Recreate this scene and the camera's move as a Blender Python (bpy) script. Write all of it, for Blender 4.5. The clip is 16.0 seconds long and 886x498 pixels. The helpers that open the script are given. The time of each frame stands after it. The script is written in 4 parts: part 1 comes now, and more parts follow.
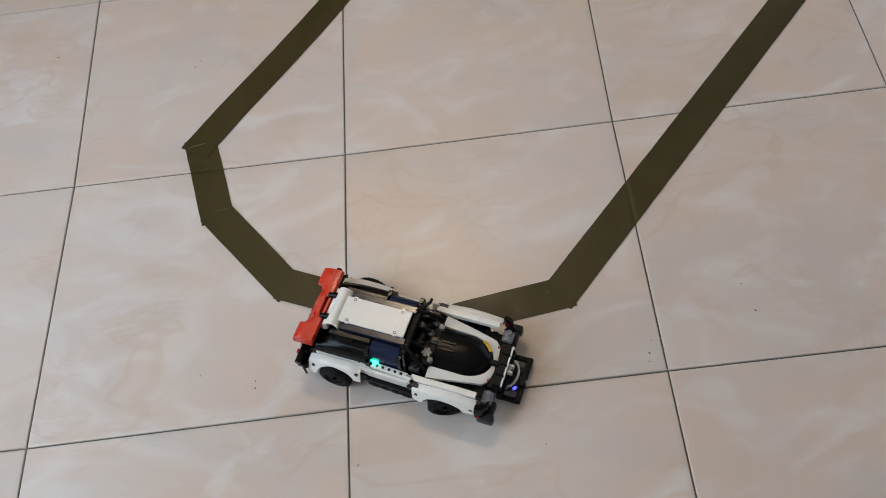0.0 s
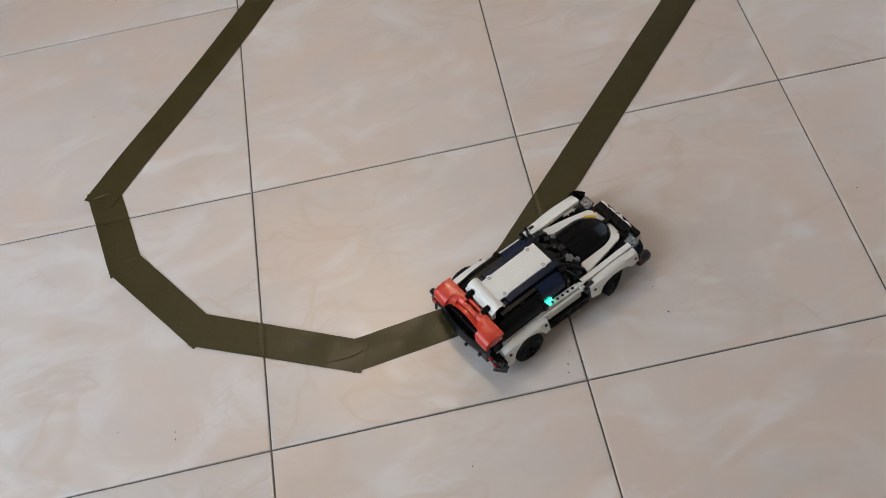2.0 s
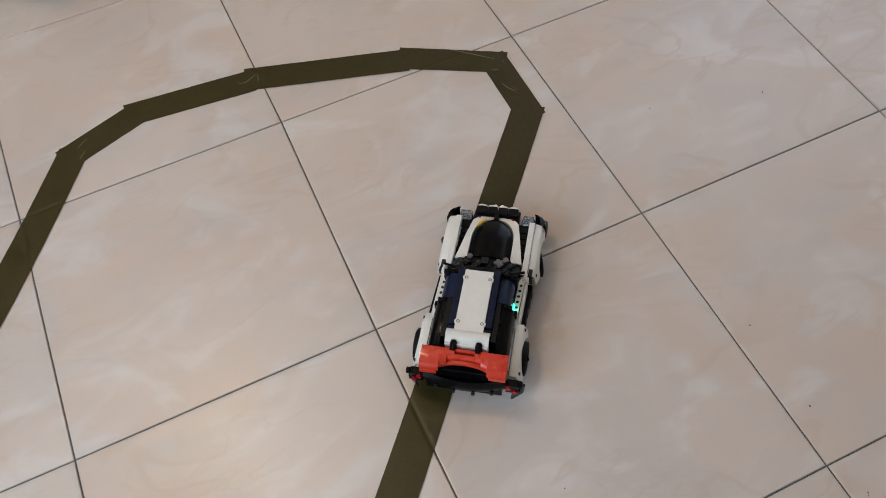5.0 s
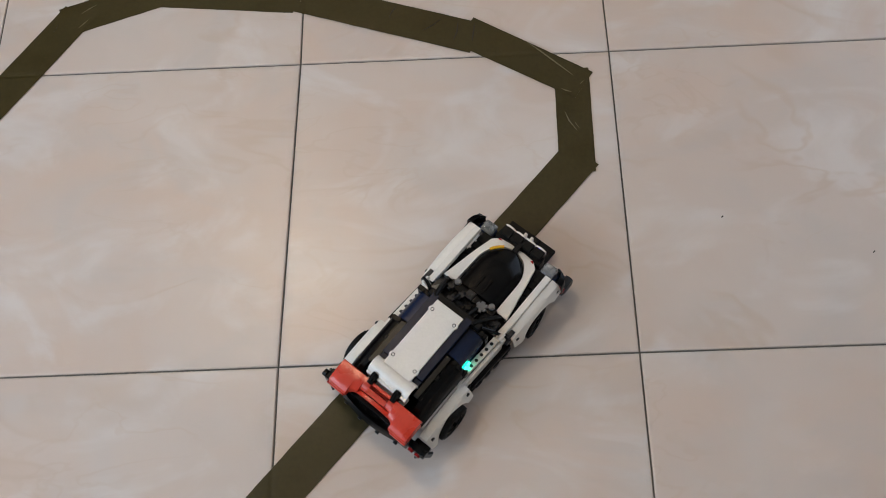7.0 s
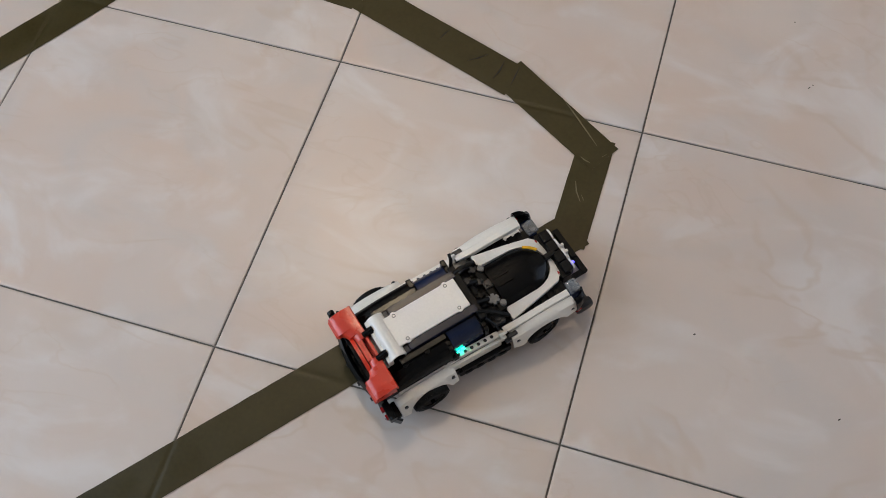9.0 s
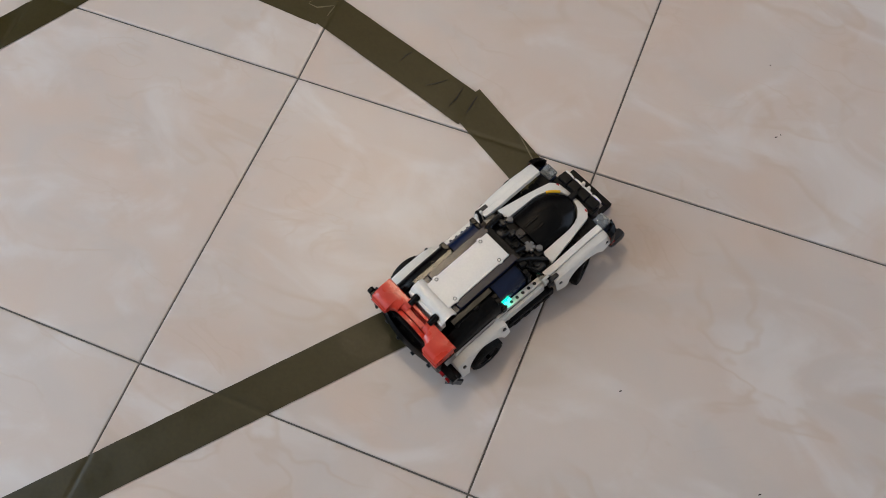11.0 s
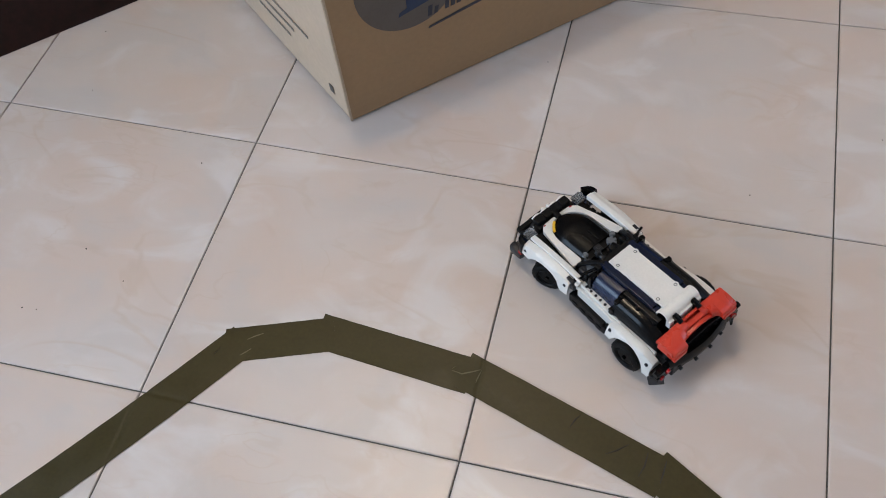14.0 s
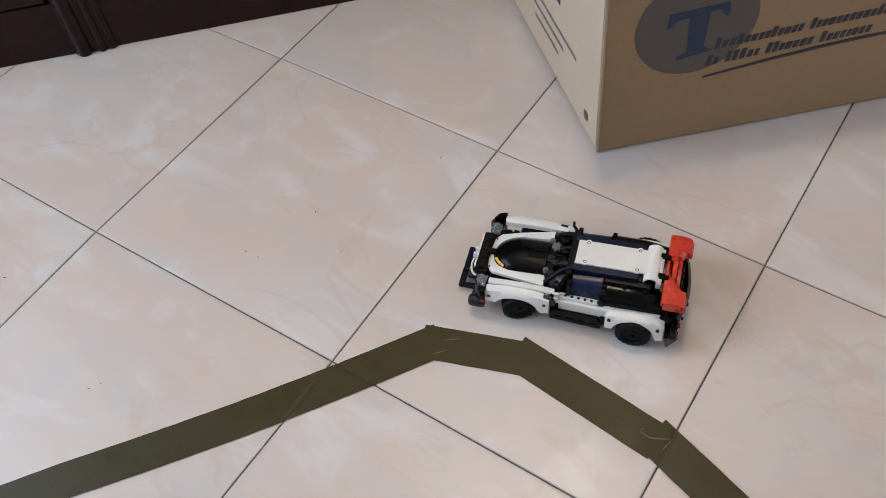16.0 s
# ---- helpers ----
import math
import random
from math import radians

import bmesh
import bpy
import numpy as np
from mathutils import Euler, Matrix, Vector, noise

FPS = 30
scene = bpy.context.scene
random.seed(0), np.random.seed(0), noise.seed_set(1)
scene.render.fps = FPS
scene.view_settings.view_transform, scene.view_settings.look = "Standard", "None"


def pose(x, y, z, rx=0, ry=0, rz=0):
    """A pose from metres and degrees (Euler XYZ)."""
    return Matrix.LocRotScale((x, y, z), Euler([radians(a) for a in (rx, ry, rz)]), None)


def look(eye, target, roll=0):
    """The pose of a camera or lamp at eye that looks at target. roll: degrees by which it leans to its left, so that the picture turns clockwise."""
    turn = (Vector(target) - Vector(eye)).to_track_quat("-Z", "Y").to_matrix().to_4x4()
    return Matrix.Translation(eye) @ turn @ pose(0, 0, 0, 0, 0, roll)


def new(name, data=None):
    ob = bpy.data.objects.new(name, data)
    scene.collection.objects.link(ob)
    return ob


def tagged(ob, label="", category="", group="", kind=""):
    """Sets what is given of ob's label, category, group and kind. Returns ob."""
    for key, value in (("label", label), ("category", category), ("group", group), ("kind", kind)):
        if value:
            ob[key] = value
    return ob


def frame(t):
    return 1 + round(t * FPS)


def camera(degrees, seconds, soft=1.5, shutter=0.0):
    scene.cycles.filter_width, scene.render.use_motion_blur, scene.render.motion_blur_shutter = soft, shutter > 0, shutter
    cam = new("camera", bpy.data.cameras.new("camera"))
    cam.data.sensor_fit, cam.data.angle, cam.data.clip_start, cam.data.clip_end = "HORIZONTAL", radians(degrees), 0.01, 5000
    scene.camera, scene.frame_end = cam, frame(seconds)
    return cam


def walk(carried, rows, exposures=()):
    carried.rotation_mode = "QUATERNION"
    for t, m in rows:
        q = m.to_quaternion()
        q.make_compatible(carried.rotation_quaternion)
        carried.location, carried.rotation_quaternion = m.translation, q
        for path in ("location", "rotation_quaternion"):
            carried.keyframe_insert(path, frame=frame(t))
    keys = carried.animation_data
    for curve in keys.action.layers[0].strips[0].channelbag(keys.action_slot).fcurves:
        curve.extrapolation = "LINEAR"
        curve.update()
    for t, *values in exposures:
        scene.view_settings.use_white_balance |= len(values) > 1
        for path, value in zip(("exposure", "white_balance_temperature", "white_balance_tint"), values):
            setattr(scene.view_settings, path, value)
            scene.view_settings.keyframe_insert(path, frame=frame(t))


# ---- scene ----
cam = camera(51.6, 16.0, soft=0.65, shutter=0.2)
PATH = [
    (0, (0.188, -0.857, 1.057), (0.103, 0.216, -0.628), -10.4),
    (0.5, (0.199, -0.859, 1.056), (0.15, 0.223, -0.626), -10.5),
    (1, (0.215, -0.855, 1.056), (0.19, 0.222, -0.629), -10.8),
    (1.5, (0.226, -0.852, 1.055), (0.236, 0.23, -0.626), -10.0),
    (2, (0.241, -0.851, 1.054), (0.268, 0.24, -0.622), -10.7),
    (2.5, (0.258, -0.851, 1.054), (0.315, 0.279, -0.595), -11.1),
    (3, (0.267, -0.815, 1.063), (0.394, 0.336, -0.567), -9.0),
    (3.5, (0.273, -0.737, 1.065), (0.475, 0.406, -0.563), -8.1),
    (4, (0.269, -0.675, 1.062), (0.535, 0.459, -0.564), -7.8),
    (4.5, (0.266, -0.634, 1.046), (0.614, 0.459, -0.593), -6.1),
    (5, (0.296, -0.592, 1.028), (0.669, 0.48, -0.619), -6.7),
    (5.2, (0.326, -0.566, 1.012), (0.658, 0.49, -0.654), -8.2),
    (7.3, (0.674, -0.271, 0.974), (0.512, 0.511, -0.859), -7.2),
    (7.5, (0.708, -0.267, 0.975), (0.475, 0.509, -0.854), -8.2),
    (8, (0.76, -0.251, 0.984), (0.442, 0.507, -0.84), -8.9),
    (8.5, (0.776, -0.237, 0.991), (0.455, 0.518, -0.833), -6.3),
    (9, (0.782, -0.208, 0.978), (0.464, 0.534, -0.852), -6.7),
    (9.2, (0.786, -0.181, 0.97), (0.476, 0.552, -0.864), -7.1),
    (11.5, (0.908, -0.033, 0.981), (0.428, 0.599, -0.855), -14.3),
    (12, (0.888, 0.052, 0.986), (0.359, 0.752, -0.812), -13.3),
    (12.5, (0.853, 0.076, 0.978), (0.313, 0.852, -0.784), -10.5),
    (13, (0.766, 0.093, 0.966), (0.216, 0.933, -0.764), -9.1),
    (13.5, (0.633, 0.054, 0.973), (0.16, 1.061, -0.69), -10.7),
    (14, (0.568, 0.041, 0.986), (0.149, 1.108, -0.652), -8.4),
    (14.5, (0.542, 0.021, 0.99), (0.107, 1.11, -0.63), -6.5),
    (15, (0.507, 0.0, 1.007), (-0.012, 1.064, -0.605), -6.0),
    (15.5, (0.502, -0.009, 1.005), (-0.166, 1.018, -0.576), -7.8),
    (16, (0.511, 0.04, 0.979), (-0.269, 0.981, -0.604), -8.1),
]
EXPOSURES = [(0, 0.16, 6200, 11), (2, 0.26, 6120, 11), (5, 0.31, 6120, 11), (9, 0.32, 5980, 11), (12, 0.38, 5920, 11), (13.5, 0.48, 5650, 11), (16, 0.54, 5830, 12)]
walk(cam, [(t, look(eye, target, roll)) for t, eye, target, roll in PATH], EXPOSURES)

# ---- light ----
U, V = Vector((0.7193, 0.6947, 0)), Vector((-0.6947, 0.7193, 0))   # along and towards the cabinet wall
TURN = math.degrees(math.atan2(U.y, U.x))


def room(u, v, z):
    """A place from metres along the cabinet wall, towards it, and up."""
    return U * u + V * v + Vector((0, 0, z))


world = bpy.data.worlds.new("daylight")
scene.world = world
world.use_nodes = True
sky = world.node_tree.nodes.new("ShaderNodeTexSky")
sky.sky_type, sky.sun_disc, sky.sun_elevation, sky.sun_rotation = "NISHITA", False, radians(40), radians(120)
world.node_tree.links.new(sky.outputs["Color"], world.node_tree.nodes["Background"].inputs["Color"])
world.node_tree.nodes["Background"].inputs["Strength"].default_value = 0.1


def area_light(name, eye, target, width, height, watts, colour):
    lamp = bpy.data.lights.new(name, "AREA")
    lamp.shape, lamp.size, lamp.size_y, lamp.energy, lamp.color = "RECTANGLE", width, height, watts, colour
    new(name, lamp).matrix_world = look(eye, target)


area_light("window_daylight", room(-1.74, 0.75, 1.3), room(0.6, 0.55, 0.0), 1.5, 1.8, 43, (0.76, 0.90, 1.0))
# Added fill lamp, with no known source, that lifts the east side.
area_light("east_fill", room(2.64, -0.9, 1.1), room(0, -0.7, 0.6), 1.5, 2.0, 8.5, (0.90, 0.95, 1.0))
bulb = bpy.data.lights.new("ceiling_bulb", "POINT")
bulb.energy, bulb.color, bulb.shadow_soft_size = 28, (1.0, 0.77, 0.50), 0.09
new("ceiling_bulb", bulb).location = (-0.05, 1.1, 2.43)


# ---- materials ----
def material(name, colour, rough=0.5, metal=0.0, spots=0.0, scale=60.0, bump=0.0, coat=0.0, spread=0.15, shine=0.5):
    """A surface with a fine and a coarse variation of colour and gloss."""
    m = bpy.data.materials.new(name)
    m.use_nodes = True
    n, l = m.node_tree.nodes, m.node_tree.links
    b = n["Principled BSDF"]
    b.inputs["Base Color"].default_value = (*colour, 1)
    b.inputs["Roughness"].default_value, b.inputs["Metallic"].default_value = rough, metal
    b.inputs["Coat Weight"].default_value, b.inputs["Specular IOR Level"].default_value = coat, shine
    where = n.new("ShaderNodeTexCoord")
    fine, coarse = n.new("ShaderNodeTexNoise"), n.new("ShaderNodeTexNoise")
    fine.inputs["Scale"].default_value, coarse.inputs["Scale"].default_value = scale * 8, scale
    fine.inputs["Detail"].default_value = coarse.inputs["Detail"].default_value = 3
    for tex in (fine, coarse):
        l.new(where.outputs["Object"], tex.inputs["Vector"])
    if spots:
        both = n.new("ShaderNodeMath")
        both.operation = "ADD"
        l.new(fine.outputs["Fac"], both.inputs[0])
        l.new(coarse.outputs["Fac"], both.inputs[1])
        ramp = n.new("ShaderNodeMapRange")
        ramp.inputs["From Min"].default_value, ramp.inputs["From Max"].default_value = 0.6, 1.4
        ramp.inputs["To Min"].default_value, ramp.inputs["To Max"].default_value = 1 - spots, 1 + spots
        l.new(both.outputs[0], ramp.inputs["Value"])
        mix = n.new("ShaderNodeVectorMath")
        mix.operation = "SCALE"
        mix.inputs[0].default_value = colour
        l.new(ramp.outputs["Result"], mix.inputs["Scale"])
        l.new(mix.outputs["Vector"], b.inputs["Base Color"])
    gloss = n.new("ShaderNodeMapRange")
    gloss.inputs["From Min"].default_value, gloss.inputs["From Max"].default_value = 0.3, 0.7
    gloss.inputs["To Min"].default_value, gloss.inputs["To Max"].default_value = rough * (1 - spread), min(1, rough * (1 + spread))
    l.new(coarse.outputs["Fac"], gloss.inputs["Value"])
    l.new(gloss.outputs["Result"], b.inputs["Roughness"])
    if bump:
        relief = n.new("ShaderNodeBump")
        relief.inputs["Strength"].default_value, relief.inputs["Distance"].default_value = bump, 0.001
        l.new(fine.outputs["Fac"], relief.inputs["Height"])
        l.new(relief.outputs["Normal"], b.inputs["Normal"])
    return m


def tile_material():
    """Glazed floor tile: cream ground with soft pinkish and grey clouds and faint slanting veins, turned at random from tile to tile."""
    m = bpy.data.materials.new("cream_marbled_tile")
    m.use_nodes = True
    n, l = m.node_tree.nodes, m.node_tree.links
    b = n["Principled BSDF"]
    where, who = n.new("ShaderNodeTexCoord"), n.new("ShaderNodeObjectInfo")
    shift = n.new("ShaderNodeVectorMath")
    shift.operation = "MULTIPLY_ADD"
    l.new(who.outputs["Random"], shift.inputs[0])
    shift.inputs[1].default_value = (17.0, 31.0, 9.0)
    l.new(where.outputs["Object"], shift.inputs[2])

    def cloud(scale, stretch, turn, low, high, distort, detail):
        lay = n.new("ShaderNodeMapping")
        lay.inputs["Scale"].default_value, lay.inputs["Rotation"].default_value = stretch, (0, 0, radians(turn))
        l.new(shift.outputs["Vector"], lay.inputs["Vector"])
        tex = n.new("ShaderNodeTexNoise")
        tex.inputs["Scale"].default_value, tex.inputs["Distortion"].default_value, tex.inputs["Detail"].default_value = scale, distort, detail
        l.new(lay.outputs["Vector"], tex.inputs["Vector"])
        r = n.new("ShaderNodeMapRange")
        r.interpolation_type = "SMOOTHSTEP"
        r.inputs["From Min"].default_value, r.inputs["From Max"].default_value = low, high
        l.new(tex.outputs["Fac"], r.inputs["Value"])
        return r.outputs["Result"]

    def blend(a, colour, fac, most):
        scale = n.new("ShaderNodeMath")
        scale.operation, scale.inputs[1].default_value = "MULTIPLY", most
        l.new(fac, scale.inputs[0])
        mix = n.new("ShaderNodeMix")
        mix.data_type = "RGBA"
        l.new(scale.outputs[0], mix.inputs["Factor"])
        l.new(a, mix.inputs["A"]) if not isinstance(a, tuple) else None
        if isinstance(a, tuple):
            mix.inputs["A"].default_value = a
        mix.inputs["B"].default_value = (*colour, 1)
        return mix.outputs["Result"]

    def vein(scale, stretch, turn, thin, mask):
        """A thin wavering line where a noise crosses its middle, fading in and out."""
        lay = n.new("ShaderNodeMapping")
        lay.inputs["Scale"].default_value, lay.inputs["Rotation"].default_value = stretch, (0, 0, radians(turn))
        l.new(shift.outputs["Vector"], lay.inputs["Vector"])
        tex = n.new("ShaderNodeTexNoise")
        tex.inputs["Scale"].default_value, tex.inputs["Distortion"].default_value, tex.inputs["Detail"].default_value = scale, 0.7, 3
        l.new(lay.outputs["Vector"], tex.inputs["Vector"])
        off = n.new("ShaderNodeMath")
        off.operation = "SUBTRACT"
        off.inputs[1].default_value = 0.5
        l.new(tex.outputs["Fac"], off.inputs[0])
        far = n.new("ShaderNodeMath")
        far.operation = "ABSOLUTE"
        l.new(off.outputs[0], far.inputs[0])
        r = n.new("ShaderNodeMapRange")
        r.interpolation_type = "SMOOTHSTEP"
        r.inputs["From Min"].default_value, r.inputs["From Max"].default_value = thin, 0.0
        l.new(far.outputs[0], r.inputs["Value"])
        gate = n.new("ShaderNodeMath")
        gate.operation = "MULTIPLY"
        l.new(r.outputs["Result"], gate.inputs[0])
        l.new(mask, gate.inputs[1])
        return gate.outputs[0]

    c = blend((*TILE_BASE, 1), TILE_PINK, cloud(4.0, (1.0, 1.3, 1), 38, 0.36, 0.66, 0.8, 3), 0.8)
    c = blend(c, TILE_GREY, cloud(5.0, (1.0, 1.5, 1), 25, 0.46, 0.70, 1.0, 4), 0.55)
    c = blend(c, TILE_WHITE, cloud(6.0, (1.0, 1.7, 1), 50, 0.48, 0.72, 1.2, 5), 0.75)
    c = blend(c, TILE_VEIN, vein(4.5, (1.0, 1.7, 1), 34, 0.035, cloud(5.0, (1, 1, 1), 10, 0.46, 0.62, 0.0, 1)), 0.42)
    c = blend(c, TILE_VEIN, vein(9.0, (1.0, 2.2, 1), 52, 0.03, cloud(6.0, (1, 1, 1), 80, 0.50, 0.64, 0.0, 1)), 0.28)
    l.new(c, b.inputs["Base Color"])
    wave = n.new("ShaderNodeTexNoise")
    wave.inputs["Scale"].default_value, wave.inputs["Detail"].default_value = 5, 0
    l.new(shift.outputs["Vector"], wave.inputs["Vector"])
    gloss = n.new("ShaderNodeMapRange")
    gloss.inputs["To Min"].default_value, gloss.inputs["To Max"].default_value = 0.29, 0.37
    l.new(wave.outputs["Fac"], gloss.inputs["Value"])
    l.new(gloss.outputs["Result"], b.inputs["Roughness"])
    return m


def glowing(name, colour, strength):
    m = bpy.data.materials.new(name)
    m.use_nodes = True
    b = m.node_tree.nodes["Principled BSDF"]
    b.inputs["Base Color"].default_value = b.inputs["Emission Color"].default_value = (*colour, 1)
    b.inputs["Emission Strength"].default_value = strength
    return m


def clear(name, colour, rough=0.08):
    m = bpy.data.materials.new(name)
    m.use_nodes = True
    b = m.node_tree.nodes["Principled BSDF"]
    b.inputs["Base Color"].default_value = (*colour, 1)
    b.inputs["Transmission Weight"].default_value, b.inputs["Roughness"].default_value, b.inputs["IOR"].default_value = 0.85, rough, 1.5
    return m


TILE_BASE, TILE_PINK, TILE_GREY = (0.565, 0.498, 0.458), (0.565, 0.458, 0.392), (0.50, 0.466, 0.448)
TILE_WHITE, TILE_VEIN = (0.63, 0.595, 0.58), (0.50, 0.395, 0.315)
TILE = tile_material()
GROUT = material("dark_grey_grout", (0.120, 0.112, 0.100), 0.9, spots=0.4, scale=40, bump=0.4)
TAPE = material("olive_brown_tape", (0.037, 0.0285, 0.0072), 0.42, shine=0.28, spots=0.18, scale=25, bump=0.15, spread=0.3)
CREASE = material("dark_tape_crease", (0.010, 0.008, 0.004), 0.5, spots=0.2)
GLUE = material("pale_tape_scuff", (0.13, 0.11, 0.055), 0.6, spots=0.3)
WHITE = material("white_plastic", (0.73, 0.70, 0.655), 0.34, spots=0.05, scale=50)
BLACK = material("black_plastic", (0.0030, 0.0030, 0.0034), 0.2, shine=0.15, spots=0.2, scale=50)
MATT = material("matt_black_plastic", (0.0035, 0.0035, 0.004), 0.45, shine=0.14, spots=0.2, scale=50)
GREY = material("dark_grey_plastic", (0.017, 0.018, 0.022), 0.32, shine=0.3, spots=0.15, scale=50)
PALE = material("light_grey_plastic", (0.13, 0.135, 0.145), 0.35, spots=0.1, scale=50)
# Glossy black rails; the blue mirrored from the window is put into the colour.
RAIL = material("black_plastic_blue_sheen", (0.005, 0.009, 0.026), 0.16, shine=0.36, spots=0.1, scale=50)
BEAM = material("glossy_black_plastic", (0.005, 0.005, 0.005), 0.16, shine=0.4, spots=0.1, scale=50)
NAVY = material("dark_blue_plastic", (0.005, 0.012, 0.042), 0.25, shine=0.35, spots=0.15, scale=50)
RED = material("red_plastic", (0.55, 0.036, 0.015), 0.30, spots=0.06, scale=50)
YELLOW = material("yellow_plastic", (0.75, 0.42, 0.02), 0.3, spots=0.05)
RUBBER = material("tyre_rubber", (0.0045, 0.0045, 0.0045), 0.6, shine=0.14, spots=0.25, scale=80, bump=0.3)
RED_CLEAR = material("red_lens", (0.35, 0.01, 0.012), 0.15)
CLEAR = clear("clear_lens", (0.75, 0.78, 0.82))
GREEN_GLOW = glowing("green_light", (0.04, 1.0, 0.55), 8)
VIOLET_GLOW = glowing("violet_light", (0.12, 0.10, 1.0), 1.6)
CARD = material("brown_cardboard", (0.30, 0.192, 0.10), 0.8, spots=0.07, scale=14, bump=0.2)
# Paler cardboard copy: the window side's brightness is put into the colour.
CARD_LIT = material("cardboard_lit_side", (0.55, 0.42, 0.30), 0.8, spots=0.06, scale=14, bump=0.2)
CARD_EDGE = material("torn_cardboard_edge", (0.40, 0.31, 0.22), 0.9, spots=0.2, scale=80, bump=0.4)
INK_GREY = material("grey_print", (0.105, 0.085, 0.072), 0.75, spots=0.08, scale=40)
INK_DARK = material("dark_print", (0.035, 0.034, 0.045), 0.75, spots=0.25, scale=60)
INK_PALE = material("faded_print", (0.24, 0.20, 0.17), 0.8, spots=0.15, scale=40)
INK_BLUE = material("blue_print", (0.025, 0.036, 0.075), 0.75, spots=0.15, scale=60)
WOOD = material("dark_stained_wood", (0.019, 0.0062, 0.0048), 0.34, shine=0.2, spots=0.35, scale=12, bump=0.1)
PLASTER = material("cream_plaster", (0.62, 0.58, 0.52), 0.9, spots=0.04, scale=3, bump=0.3)
CRUMB = material("dark_crumb", (0.035, 0.028, 0.02), 0.9, spots=0.4)
FRAME = material("white_window_paint", (0.78, 0.78, 0.76), 0.4, spots=0.04)
GLASS = clear("window_glass", (0.95, 0.97, 0.97), 0.02)


# ---- mesh helpers ----
def finish(bm, name, mat, smooth=40):
    bmesh.ops.recalc_face_normals(bm, faces=bm.faces)
    flat = bm.faces.layers.int.get("flat")
    rounded = [flat is None or not f[flat] for f in bm.faces]
    me = bpy.data.meshes.new(name)
    bm.to_mesh(me)
    bm.free()
    me.materials.append(mat)
    me.set_sharp_from_angle(angle=radians(smooth))
    me.polygons.foreach_set("use_smooth", rounded)
    return me


def part(name, bm, mat, parent=None, label=""):
    ob = new(name, finish(bm, name, mat))
    ob.parent = parent
    return tagged(ob, label)


def box(bm, x0, x1, y0, y1, z0, z1, bevel=0.0, m=None):
    """A box with narrow rounded edges; its faces stay flat."""
    flat = bm.faces.layers.int.get("flat") or bm.faces.layers.int.new("flat")
    made = bmesh.ops.create_cube(bm, size=1, matrix=Matrix.Translation(((x0 + x1) / 2, (y0 + y1) / 2, (z0 + z1) / 2)) @ Matrix.Diagonal((abs(x1 - x0), abs(y1 - y0), abs(z1 - z0), 1)))["verts"]
    if bevel:
        edges = list({e for v in made for e in v.link_edges})
        made = list({v for f in bmesh.ops.bevel(bm, geom=edges, offset=bevel, segments=2, affect="EDGES", profile=0.6)["faces"] for v in f.verts} | {v for v in made if v.is_valid})
    for f in {f for v in made for f in v.link_faces}:
        f[flat] = 0 if bevel > 2 else 1
    if m is not None:
        bmesh.ops.transform(bm, matrix=m, verts=made)
    return made


def rod(bm, a, b, r, r2=None, sides=14):
    a, b = Vector(a), Vector(b)
    m = Matrix.Translation((a + b) / 2) @ (b - a).to_track_quat("Z", "Y").to_matrix().to_4x4()
    return bmesh.ops.create_cone(bm, cap_ends=True, segments=sides, radius1=r, radius2=r if r2 is None else r2, depth=(b - a).length, matrix=m)["verts"]


def slab(bm, outline, low, high, axis="z"):
    """A flat outline given thickness along one axis."""
    def at(p, d):
        return {"z": (p[0], p[1], d), "y": (p[0], d, p[1]), "x": (d, p[0], p[1])}[axis]
    under, over = [bm.verts.new(at(p, low)) for p in outline], [bm.verts.new(at(p, high)) for p in outline]
    n = len(outline)
    bm.faces.new(under), bm.faces.new(over)
    for i in range(n):
        bm.faces.new((under[i], under[(i + 1) % n], over[(i + 1) % n], over[i]))
    return under + over


def sheet(bm, rows, thick):
    """A curved shell through rows of points."""
    grid = [[bm.verts.new(p) for p in row] for row in rows]
    faces = [bm.faces.new((grid[i][j], grid[i + 1][j], grid[i + 1][j + 1], grid[i][j + 1])) for i in range(len(grid) - 1) for j in range(len(grid[0]) - 1)]
    bmesh.ops.recalc_face_normals(bm, faces=faces)
    bmesh.ops.solidify(bm, geom=faces, thickness=thick)


def mm(bm):
    bmesh.ops.scale(bm, vec=(0.001, 0.001, 0.001), verts=bm.verts)
    return bm


# ---- the room ----
def structure(name, bm, mat, label, parent=None):
    return tagged(part(name, bm, mat, parent), label, kind="structure")


LO_U, HI_U, LO_V, HI_V, HIGH, THICK = -1.8, 2.7, -2.6, 1.52, 2.6, 0.2
AXES = Matrix.Rotation(radians(TURN), 4, "Z")


def wall(name, a, b, along, openings=()):
    """A plastered wall from a to b along u or v, at the given place on the other axis, with openings (from, to, sill, head)."""
    bm = bmesh.new()
    cuts = sorted({a, b, *(o[0] for o in openings), *(o[1] for o in openings)})
    for p, q in zip(cuts, cuts[1:]):
        gaps = [o for o in openings if o[0] <= p and q <= o[1]]
        spans = [(0, HIGH)] if not gaps else [s for s in ((0, gaps[0][2]), (gaps[0][3], HIGH)) if s[1] > s[0]]
        for z0, z1 in spans:
            if along[0] == "u":
                box(bm, p, q, min(along[1:]), max(along[1:]), z0, z1)
            else:
                box(bm, min(along[1:]), max(along[1:]), p, q, z0, z1)
    bmesh.ops.transform(bm, matrix=AXES, verts=bm.verts)
    return structure(name, bm, PLASTER, "cream plastered room wall")


